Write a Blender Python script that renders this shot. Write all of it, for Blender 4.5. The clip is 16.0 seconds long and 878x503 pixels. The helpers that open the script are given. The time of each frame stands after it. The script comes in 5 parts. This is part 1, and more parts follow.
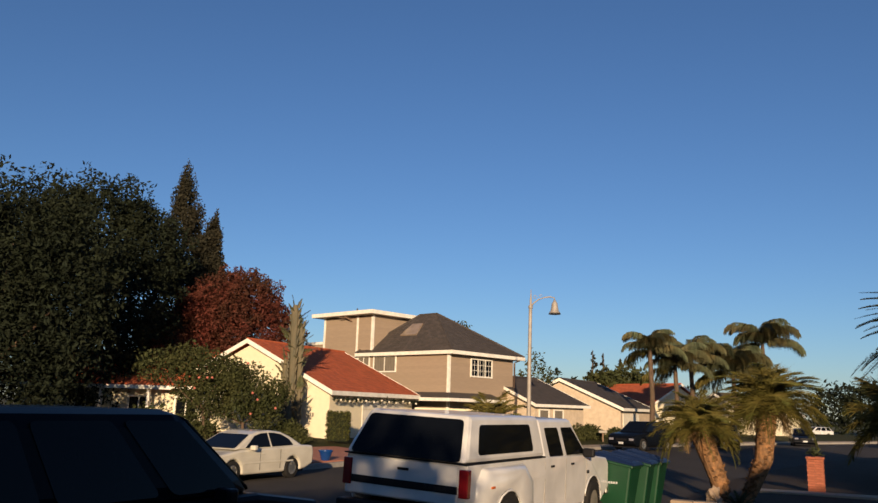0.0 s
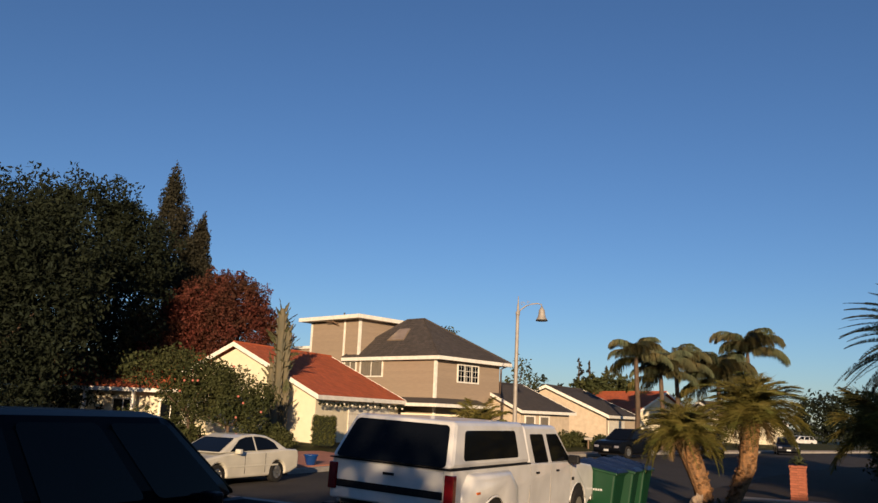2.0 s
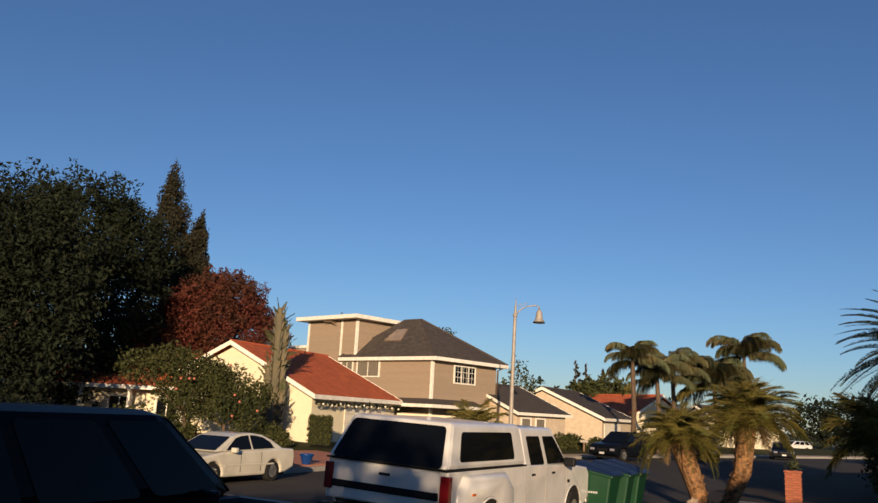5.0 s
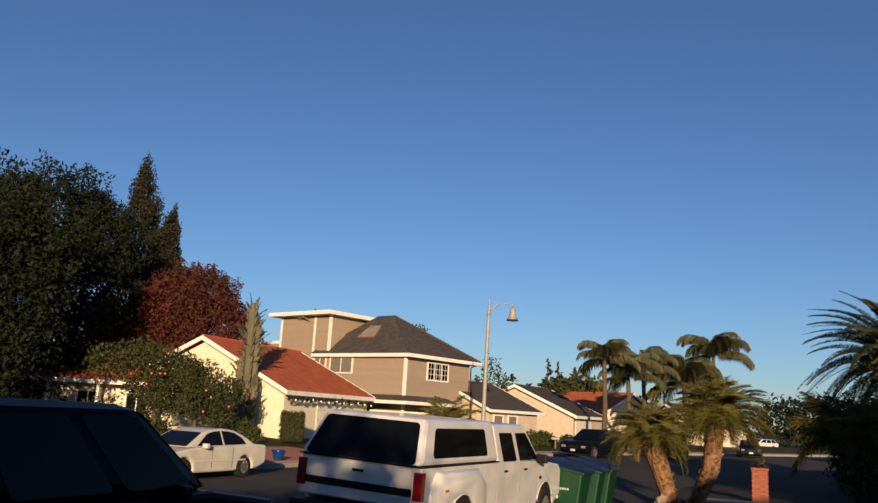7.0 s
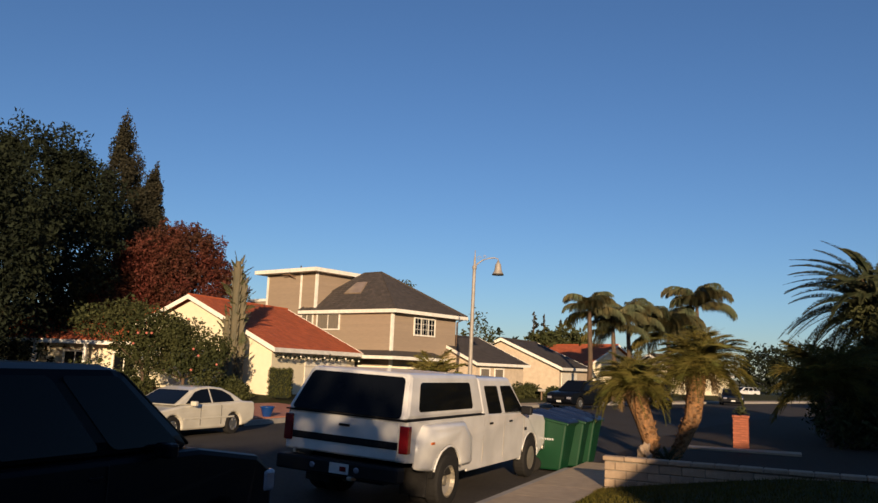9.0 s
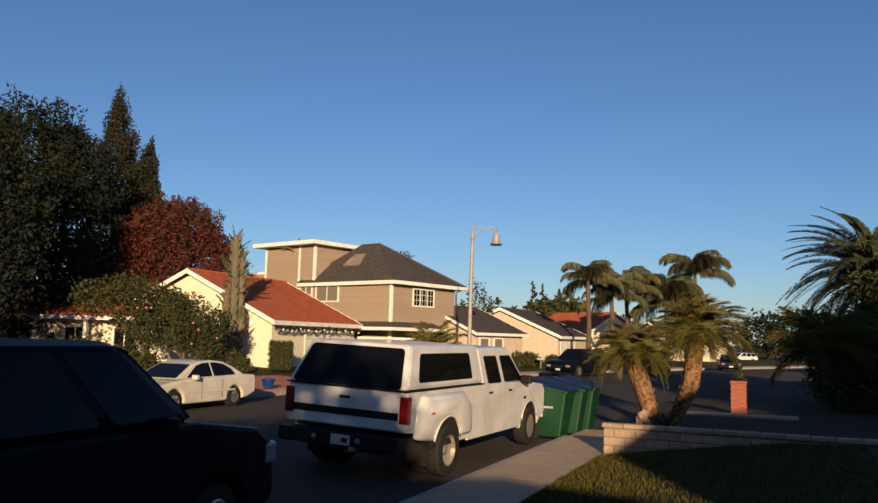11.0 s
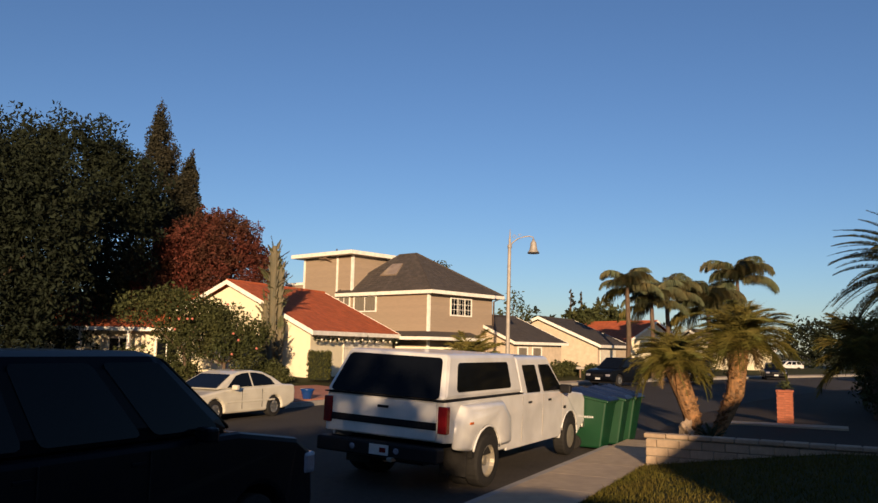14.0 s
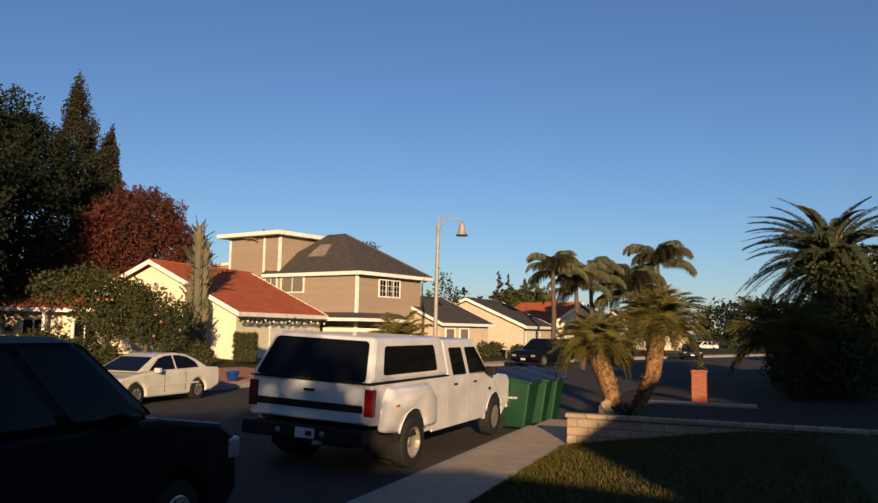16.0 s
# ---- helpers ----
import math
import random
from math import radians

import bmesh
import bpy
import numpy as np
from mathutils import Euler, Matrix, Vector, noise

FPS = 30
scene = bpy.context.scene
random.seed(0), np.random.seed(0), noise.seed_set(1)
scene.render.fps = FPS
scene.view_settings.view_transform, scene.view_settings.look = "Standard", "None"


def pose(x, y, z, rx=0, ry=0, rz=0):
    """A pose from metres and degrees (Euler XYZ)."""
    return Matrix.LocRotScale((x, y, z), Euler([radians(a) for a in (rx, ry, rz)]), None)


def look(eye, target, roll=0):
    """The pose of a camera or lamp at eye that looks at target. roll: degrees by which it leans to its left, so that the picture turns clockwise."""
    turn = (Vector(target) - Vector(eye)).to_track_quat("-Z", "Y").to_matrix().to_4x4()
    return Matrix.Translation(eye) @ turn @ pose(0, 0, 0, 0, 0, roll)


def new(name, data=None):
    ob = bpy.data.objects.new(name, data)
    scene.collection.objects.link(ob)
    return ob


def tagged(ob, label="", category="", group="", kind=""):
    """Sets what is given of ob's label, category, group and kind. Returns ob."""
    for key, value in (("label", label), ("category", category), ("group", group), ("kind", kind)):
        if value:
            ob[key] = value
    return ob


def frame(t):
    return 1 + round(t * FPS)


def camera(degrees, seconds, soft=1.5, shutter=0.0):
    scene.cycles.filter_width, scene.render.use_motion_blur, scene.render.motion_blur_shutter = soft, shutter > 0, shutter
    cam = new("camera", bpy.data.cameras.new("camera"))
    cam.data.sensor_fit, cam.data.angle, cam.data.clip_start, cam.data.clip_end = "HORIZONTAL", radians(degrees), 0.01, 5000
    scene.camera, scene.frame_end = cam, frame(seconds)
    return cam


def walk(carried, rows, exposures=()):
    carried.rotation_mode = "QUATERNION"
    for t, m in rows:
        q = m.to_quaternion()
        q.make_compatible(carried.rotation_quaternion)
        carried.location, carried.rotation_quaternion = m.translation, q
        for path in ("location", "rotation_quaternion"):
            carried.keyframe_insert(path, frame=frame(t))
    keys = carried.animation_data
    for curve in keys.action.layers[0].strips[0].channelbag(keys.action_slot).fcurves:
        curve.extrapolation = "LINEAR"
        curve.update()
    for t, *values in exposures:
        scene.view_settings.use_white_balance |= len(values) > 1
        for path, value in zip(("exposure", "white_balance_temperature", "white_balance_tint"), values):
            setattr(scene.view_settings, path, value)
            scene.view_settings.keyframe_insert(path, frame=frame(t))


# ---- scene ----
# seconds, eye, yaw, pitch and roll of a hand-held camera that sways a little where it stands
PATH = [
    (0.0, -0.005, 0.034, 2.291, -0.23, 11.27, -1.69),
    (0.5, -0.009, 0.006, 2.292, -0.20, 11.54, -2.04),
    (1.0, -0.012, 0.007, 2.294, -0.64, 11.48, -1.97),
    (1.5, -0.009, 0.005, 2.293, -0.62, 11.83, -2.32),
    (2.0, -0.008, -0.012, 2.291, -1.23, 11.69, -2.25),
    (2.5, -0.007, -0.004, 2.290, -1.18, 11.70, -2.23),
    (3.0, -0.011, -0.009, 2.290, -1.34, 11.79, -2.35),
    (3.5, -0.012, -0.019, 2.287, -1.39, 11.66, -2.59),
    (3.7, -0.012, -0.019, 2.287, -1.44, 11.60, -2.66),
    (5.8, -0.021, -0.040, 2.297, -1.76, 11.94, -3.16),
    (6.0, -0.021, -0.040, 2.297, -2.23, 11.98, -3.14),
    (6.5, -0.036, -0.069, 2.291, -3.82, 11.91, -3.04),
    (7.0, -0.049, -0.057, 2.284, -3.51, 11.65, -3.18),
    (7.5, -0.049, -0.038, 2.282, -3.29, 11.16, -3.24),
    (8.0, -0.045, -0.045, 2.284, -2.96, 11.27, -3.15),
    (8.5, -0.025, -0.053, 2.291, -3.84, 10.29, -2.68),
    (9.0, 0.004, -0.042, 2.292, -4.37, 8.43, -2.22),
    (9.2, 0.004, -0.042, 2.292, -3.755, 7.845, -2.22),
    (11.3, 0.013, -0.026, 2.305, -4.415, 6.275, -1.33),
    (11.5, 0.013, -0.026, 2.305, -4.02, 6.69, -1.51),
    (12.0, 0.019, 0.011, 2.301, -2.01, 7.37, -1.56),
    (12.5, 0.029, 0.034, 2.297, -1.45, 7.02, -0.96),
    (13.0, 0.032, 0.061, 2.298, -0.76, 6.06, -1.14),
    (13.5, 0.023, 0.057, 2.297, -1.29, 6.51, -1.18),
    (14.0, 0.020, 0.043, 2.297, -1.64, 6.91, -1.13),
    (14.5, 0.029, 0.032, 2.311, -2.90, 6.20, 0.18),
    (15.0, 0.046, 0.053, 2.340, -3.73, 3.86, -0.96),
    (15.5, 0.049, 0.011, 2.342, -4.35, 4.82, -0.75),
    (16.0, 0.040, -0.045, 2.347, -6.84, 5.60, -1.13),
]
cam = camera(58.58, 16.0, soft=1.5)
walk(cam, [(t, pose(x, y, z, 90 + p, r, w)) for t, x, y, z, w, p, r in PATH], exposures=((0.0, 0.58, 6000, 17), (9.0, 0.59, 6050, 17), (12.0, 0.68, 6250, 18.2), (15.0, 0.74, 6400, 19.5), (16.0, 0.70, 6300, 19.5)))

# ---- light: a low sun behind the camera, and the clear sky ----
SUN_EL, SUN_AZ = radians(12), math.atan2(-0.04, -0.999)
world = bpy.data.worlds.new("sky")
scene.world = world
world.use_nodes = True
wn = world.node_tree
sky = wn.nodes.new("ShaderNodeTexSky")
sky.sky_type, sky.sun_disc, sky.sun_elevation, sky.sun_rotation = "NISHITA", False, SUN_EL, SUN_AZ
sky.air_density, sky.dust_density, sky.ozone_density = 1.0, 0.2, 4.2
wn.links.new(sky.outputs[0], wn.nodes["Background"].inputs[0])
wn.nodes["Background"].inputs[1].default_value = 0.0645
sun = new("sun", bpy.data.lights.new("sun", "SUN"))
sun.data.energy, sun.data.angle, sun.data.color = 5.0, radians(0.6), (1.0, 0.725, 0.40)
to_sun = Vector((math.sin(SUN_AZ) * math.cos(SUN_EL), math.cos(SUN_AZ) * math.cos(SUN_EL), math.sin(SUN_EL)))
sun.matrix_world = look(tuple(to_sun * 60), (0, 0, 0))

# ---- materials ----


def material(name, color, rough=0.6, metal=0.0, second=None, scale=6.0, bump=0.0, bump_scale=40.0, per_object=0.0, per_island=0.0,
             stain=0.0, stain_scale=0.6, trans=0.0, coat=0.0, stretch=(1, 1, 1), spec=None):
    m = bpy.data.materials.new(name)
    m.use_nodes = True
    nt = m.node_tree
    b = nt.nodes["Principled BSDF"]
    b.inputs["Roughness"].default_value, b.inputs["Metallic"].default_value = rough, metal
    b.inputs["Transmission Weight"].default_value, b.inputs["Coat Weight"].default_value = trans, coat
    if spec is not None:
        b.inputs["Specular IOR Level"].default_value = spec
    co = nt.nodes.new("ShaderNodeTexCoord")
    mp = nt.nodes.new("ShaderNodeMapping")
    mp.inputs["Scale"].default_value = stretch
    nt.links.new(co.outputs["Object"], mp.inputs["Vector"])

    def noise_tex(sc, detail=5):
        n = nt.nodes.new("ShaderNodeTexNoise")
        n.inputs["Scale"].default_value, n.inputs["Detail"].default_value = sc, detail
        nt.links.new(mp.outputs["Vector"], n.inputs["Vector"])
        return n.outputs["Fac"]

    def mix(fac, a, c, kind="MIX"):
        x = nt.nodes.new("ShaderNodeMix")
        x.data_type, x.blend_type = "RGBA", kind
        for sock, v in ((x.inputs[0], fac), (x.inputs[6], a), (x.inputs[7], c)):
            if hasattr(v, "node"):
                nt.links.new(v, sock)
            else:
                sock.default_value = v
        return x.outputs[2]

    def ramp(fac, lo, hi):
        r = nt.nodes.new("ShaderNodeMapRange")
        r.inputs["From Min"].default_value, r.inputs["From Max"].default_value = lo, hi
        nt.links.new(fac, r.inputs["Value"])
        return r.outputs[0]

    c0 = (*color, 1)
    c1 = (*(second if second else [v * 0.82 for v in color]), 1)
    out = mix(ramp(noise_tex(scale), 0.35, 0.65), c0, c1)
    if stain:
        r = ramp(noise_tex(stain_scale, 7), 0.5, 0.75)
        mul = nt.nodes.new("ShaderNodeMath")
        mul.operation = "MULTIPLY"
        nt.links.new(r, mul.inputs[0])
        mul.inputs[1].default_value = stain
        out = mix(mul.outputs[0], out, (*[v * 0.45 for v in color], 1))
    for amount, node, sock in ((per_object, "ShaderNodeObjectInfo", "Random"), (per_island, "ShaderNodeNewGeometry", "Random Per Island")):
        if amount:
            o = nt.nodes.new(node)
            r = nt.nodes.new("ShaderNodeMapRange")
            r.inputs["To Min"].default_value, r.inputs["To Max"].default_value = 1 - amount, 1 + amount
            nt.links.new(o.outputs[sock], r.inputs["Value"])
            h = nt.nodes.new("ShaderNodeHueSaturation")
            nt.links.new(r.outputs[0], h.inputs["Value"])
            nt.links.new(out, h.inputs["Color"])
            out = h.outputs[0]
    nt.links.new(out, b.inputs["Base Color"])
    if bump:
        bp = nt.nodes.new("ShaderNodeBump")
        bp.inputs["Strength"].default_value, bp.inputs["Distance"].default_value = bump, 0.02
        nt.links.new(noise_tex(bump_scale), bp.inputs["Height"])
        nt.links.new(bp.outputs[0], b.inputs["Normal"])
    return m


M = {
    "asphalt": material("asphalt", (0.064, 0.056, 0.048), 0.9, second=(0.046, 0.041, 0.036), scale=14, bump=0.5, bump_scale=90, stain=0.5, stain_scale=0.35, spec=0.12),
    "concrete": material("concrete", (0.37, 0.285, 0.19), 0.85, second=(0.305, 0.235, 0.16), scale=5, bump=0.3, bump_scale=70, stain=0.3, stain_scale=0.9, per_object=0.06),
    "kerb": material("kerb", (0.2964, 0.273, 0.2418), 0.85, scale=4, bump=0.3, stain=0.5, stain_scale=1.2),
    "red_concrete": material("red_concrete", (0.40, 0.155, 0.09), 0.8, scale=4, bump=0.2, stain=0.3),
    "soil": material("soil", (0.05, 0.038, 0.028), 0.95, scale=6, bump=0.7, bump_scale=30, spec=0.12),
    "grass": material("grass", (0.030, 0.036, 0.009), 0.95, second=(0.046, 0.042, 0.013), scale=2.5, bump=0.8, bump_scale=60, spec=0.12),
    "blade": material("blade", (0.056, 0.054, 0.008), 0.8, second=(0.078, 0.062, 0.012), scale=1.5, per_island=0.35, spec=0.12),
    "earth": material("earth", (0.12, 0.10, 0.06), 0.95, second=(0.08, 0.09, 0.04), scale=0.2, bump=0.4, spec=0.12),
    "white_paint": material("white_paint", (0.624, 0.6162, 0.5928), 0.28, scale=2, coat=0.6, stain=0.08, stain_scale=1.5),
    "cream_paint": material("cream_paint", (0.5772, 0.546, 0.4524), 0.3, scale=2, coat=0.6, stain=0.08),
    "black_plastic": material("black_plastic", (0.011, 0.011, 0.013), 0.5, scale=8, bump=0.1, spec=0.12),
    "dark_paint": material("dark_paint", (0.004, 0.005, 0.008), 0.3, scale=3, spec=0.07),
    "glass_dark": material("glass_dark", (0.004, 0.005, 0.007), 0.08, scale=2, spec=0.14),
    "curtain_glass": material("curtain_glass", (0.1872, 0.1638, 0.1326), 0.15, second=(0.1404, 0.1248, 0.1014), scale=3, stretch=(6, 6, 0.5)),
    "rubber": material("rubber", (0.022, 0.021, 0.02), 0.85, scale=20, bump=0.3, spec=0.12),
    "chrome": material("chrome", (0.4836, 0.468, 0.4368), 0.28, 0.9, scale=6),
    "steel_wheel": material("steel_wheel", (0.39, 0.351, 0.2808), 0.4, 0.6, scale=6, stain=0.3, stain_scale=4),
    "red_lens": material("red_lens", (0.16, 0.006, 0.008), 0.2, scale=20, coat=0.5),
    "amber_lens": material("amber_lens", (0.5, 0.12, 0.02), 0.25, scale=20),
    "clear_lens": material("clear_lens", (0.22, 0.22, 0.26), 0.15, scale=20, coat=0.6),
    "plate": material("plate", (0.507, 0.5148, 0.5148), 0.4, scale=10),
    "bin_green": material("bin_green", (0.003, 0.042, 0.015), 0.45, scale=3, bump=0.1, stain=0.25, stain_scale=2),
    "lid_blue": material("lid_blue", (0.005, 0.014, 0.050), 0.45, scale=3, bump=0.1),
    "pot_blue": material("pot_blue", (0.006, 0.042, 0.18), 0.25, scale=4, coat=0.4),
    "stucco_cream": material("stucco_cream", (0.66, 0.595, 0.43), 0.9, second=(0.62, 0.555, 0.40), scale=3, bump=0.35, bump_scale=60, stain=0.1),
    "stucco_beige": material("stucco_beige", (0.52, 0.425, 0.31), 0.9, second=(0.4368, 0.3549, 0.2613), scale=3, bump=0.35, bump_scale=60, stain=0.1),
    "siding_tan": material("siding_tan", (0.2886, 0.2223, 0.1599), 0.8, second=(0.2652, 0.2044, 0.1482), scale=2, stretch=(1, 1, 6), bump=0.2, bump_scale=20, per_object=0.04),
    "trim_white": material("trim_white", (0.78, 0.75, 0.67), 0.6, scale=3, stain=0.12),
    "roof_red": material("roof_red", (0.46, 0.105, 0.03), 0.85, second=(0.38, 0.085, 0.027), scale=3, bump=0.4, bump_scale=25, stain=0.25, stain_scale=0.5, per_island=0.18),
    "roof_dark": material("roof_dark", (0.0663, 0.05304, 0.04524), 0.9, second=(0.0468, 0.039, 0.0351), scale=5, bump=0.5, bump_scale=30, stain=0.25, per_island=0.2),
    "skylight": material("skylight", (0.2652, 0.2028, 0.1482), 0.25, scale=2),
    "door_white": material("door_white", (0.72, 0.67, 0.56), 0.6, scale=3),
    "lamp_grey": material("lamp_grey", (0.3276, 0.2964, 0.2574), 0.6, 0.2, scale=5, stain=0.3, stain_scale=3),
    "block": material("block", (0.3588, 0.2652, 0.1794), 0.9, second=(0.2964, 0.2184, 0.1482), scale=8, bump=0.6, bump_scale=40, per_object=0.14, stain=0.2),
    "mortar": material("mortar", (0.234, 0.2028, 0.1638), 0.95, scale=8, bump=0.4),
    "mortar_red": material("mortar_red", (0.22, 0.085, 0.05), 0.95, scale=10, bump=0.4),
    "brick_red": material("brick_red", (0.3276, 0.1014, 0.0507), 0.85, second=(0.2652, 0.078, 0.039), scale=12, bump=0.5, bump_scale=60, per_object=0.16),
    "bark": material("bark", (0.1248, 0.0858, 0.0585), 0.95, second=(0.0702, 0.0507, 0.0351), scale=8, bump=0.8, bump_scale=25, stretch=(1, 1, 0.3), spec=0.12),
    "palm_bark": material("palm_bark", (0.2262, 0.117, 0.0507), 0.95, second=(0.1014, 0.0624, 0.0351), scale=9, bump=0.8, bump_scale=30, per_island=0.3, spec=0.12),
    "frond": material("frond", (0.058, 0.064, 0.014), 0.6, second=(0.105, 0.082, 0.02), scale=1.2, per_island=0.25, per_object=0.2, spec=0.12),
    "frond_queen": material("frond_queen", (0.060, 0.078, 0.042), 0.6, second=(0.098, 0.082, 0.036), scale=1.0, per_island=0.25, per_object=0.2, spec=0.12),
    "frond_dark": material("frond_dark", (0.026, 0.038, 0.020), 0.6, second=(0.048, 0.050, 0.024), scale=1.2, per_island=0.25, per_object=0.2, spec=0.12),
    "frond_dry": material("frond_dry", (0.2028, 0.1326, 0.0546), 0.7, second=(0.1404, 0.0936, 0.039), scale=1.5, per_island=0.25),
    "leaf": material("leaf", (0.0306, 0.0378, 0.0135), 0.7, second=(0.0468, 0.0495, 0.0171), scale=0.8, per_island=0.4, spec=0.12),
    # darker than real foliage: deep shade is put into this leaf colour
    "leaf_shaded": material("leaf_shaded", (0.0091, 0.0133, 0.0077), 0.8, second=(0.014, 0.0182, 0.0091), scale=0.5, per_island=0.4, spec=0.12),
    "leaf_olive": material("leaf_olive", (0.032, 0.029, 0.018), 0.8, second=(0.022, 0.022, 0.014), scale=0.5, per_island=0.4, spec=0.12),
    "leaf_red": material("leaf_red", (0.09, 0.02304, 0.01584), 0.7, second=(0.0432, 0.0216, 0.01224), scale=0.6, per_island=0.45, spec=0.12),
    "banana_leaf": material("banana_leaf", (0.055, 0.070, 0.028), 0.5, second=(0.095, 0.082, 0.035), scale=1.5, per_island=0.25),
    "blossom": material("blossom", (0.42, 0.13, 0.09), 0.6, scale=5, per_island=0.3),
    "hedge": material("hedge", (0.048, 0.054, 0.014), 0.7, second=(0.066, 0.066, 0.018), scale=2, per_island=0.4, spec=0.12),
    "sheath": material("sheath", (0.115, 0.092, 0.05), 0.75, second=(0.065, 0.06, 0.035), scale=5, bump=0.5, bump_scale=12, stretch=(1, 1, 0.25), per_island=0.15),
    "bulb": material("bulb", (0.80, 0.74, 0.60), 0.3, scale=5),
    "wire": material("wire", (0.03, 0.03, 0.028), 0.6, scale=5),
    "wood": material("wood", (0.16, 0.10, 0.06), 0.75, scale=4, bump=0.3, stretch=(1, 1, 0.2)),
}

# ---- helpers for meshes ----
HEAD = radians(28)  # heading of the street
U, N = Vector((math.sin(HEAD), math.cos(HEAD), 0)), Vector((-math.cos(HEAD), math.sin(HEAD), 0))


def street(s, n, z=0.0):
    """A place given along the street and across it."""
    return U * s + N * n + Vector((0, 0, z))


def facing(p, heading):
    """A pose at p whose x axis runs along a compass heading and whose y axis points to the left of it."""
    return pose(p[0], p[1], p[2], 0, 0, 90 - heading)


def mesh_of(name, bm, mat, smooth=False):
    me = bpy.data.meshes.new(name)
    bmesh.ops.recalc_face_normals(bm, faces=bm.faces)
    bm.to_mesh(me)
    bm.free()
    me.materials.append(mat)
    if smooth:
        for p in me.polygons:
            p.use_smooth = True
    return me


def part(name, bm, mat, parent, label="", smooth=False, bevel=0.0, at=None):
    ob = new(name, mesh_of(name, bm, mat, smooth))
    ob.parent = parent
    if at is not None:
        ob.matrix_local = at
    if bevel:
        mod = ob.modifiers.new("bevel", "BEVEL")
        mod.width, mod.segments, mod.limit_method, mod.angle_limit = bevel, 2, "ANGLE", radians(35)
    if label:
        tagged(ob, label)
    return ob


def share(name, me, parent, m, label=""):
    ob = new(name, me)
    ob.parent = parent
    ob.matrix_local = m
    if label:
        tagged(ob, label)
    return ob


def thing(name, m, label, category, group="", kind=""):
    ob = new(name)
    ob.matrix_world = m
    ob.empty_display_size = 0.2
    return tagged(ob, label, category, group, kind)


def solid(name, bm, mat, label, category, kind="", group="", smooth=False, m=None):
    ob = new(name, mesh_of(name, bm, mat, smooth))
    if m is not None:
        ob.matrix_world = m
    return tagged(ob, label, category, group, kind)


def box(bm, x0, x1, y0, y1, z0, z1, m=None):
    v = [bm.verts.new((x, y, z)) for z in (z0, z1) for y in (y0, y1) for x in (x0, x1)]
    for f in ((0, 2, 3, 1), (4, 5, 7, 6), (0, 1, 5, 4), (2, 6, 7, 3), (0, 4, 6, 2), (1, 3, 7, 5)):
        bm.faces.new([v[i] for i in f])
    if m is not None:
        for q in v:
            q.co = m @ q.co
    return v


def hull(bm, low, high):
    """A closed body between two rings of the same number of points."""
    a, b = [bm.verts.new(p) for p in low], [bm.verts.new(p) for p in high]
    k = len(a)
    bm.faces.new(a[::-1])
    bm.faces.new(b)
    for i in range(k):
        bm.faces.new((a[i], a[(i + 1) % k], b[(i + 1) % k], b[i]))
    return a + b


def slab(bm, pts, thick):
    """A plate of some thickness below the given outline."""
    low = [Vector(p) - Vector((0, 0, thick)) for p in pts]
    return hull(bm, low, pts)


def panel(bm, quad, u0, u1, v0, v1, thick, corner=0.0):
    """A thin plate, with cut corners, on part of a four-cornered face (corners: low a, low b, high b, high a)."""
    a, b, c, d = [Vector(p) for p in quad]
    nrm = (b - a).cross(d - a).normalized()
    at = lambda u, v: a * (1 - u) * (1 - v) + b * u * (1 - v) + c * u * v + d * (1 - u) * v
    w, h = (at(u1, v0) - at(u0, v0)).length, (at(u0, v1) - at(u0, v0)).length
    cu, cv = corner / max(w, 0.01) * (u1 - u0), corner / max(h, 0.01) * (v1 - v0)
    if corner:
        uv = [(u0 + cu, v0), (u1 - cu, v0), (u1 - cu * .3, v0 + cv * .3), (u1, v0 + cv), (u1, v1 - cv), (u1 - cu * .3, v1 - cv * .3), (u1 - cu, v1), (u0 + cu, v1),
              (u0 + cu * .3, v1 - cv * .3), (u0, v1 - cv), (u0, v0 + cv), (u0 + cu * .3, v0 + cv * .3)]
    else:
        uv = [(u0, v0), (u1, v0), (u1, v1), (u0, v1)]
    ring = [at(u, v) for u, v in uv]
    hull(bm, [p - nrm * thick * 0.5 for p in ring], [p + nrm * thick for p in ring])


def tube(bm, pts, radii, seg=8, cap=True):
    rings = []
    for i, p in enumerate(pts):
        p = Vector(p)
        d = (Vector(pts[min(i + 1, len(pts) - 1)]) - Vector(pts[max(i - 1, 0)])).normalized()
        ref = Vector((1, 0, 0)) if abs(d.x) < 0.9 else Vector((0, 1, 0))
        e = d.cross(ref).normalized()
        f = d.cross(e)
        r = radii[i] if hasattr(radii, "__len__") else radii
        rings.append([bm.verts.new(p + (e * math.cos(k * math.tau / seg) + f * math.sin(k * math.tau / seg)) * r) for k in range(seg)])
    for a, b in zip(rings, rings[1:]):
        for k in range(seg):
            bm.faces.new((a[k], a[(k + 1) % seg], b[(k + 1) % seg], b[k]))
    if cap:
        bm.faces.new(rings[0][::-1])
        bm.faces.new(rings[-1])


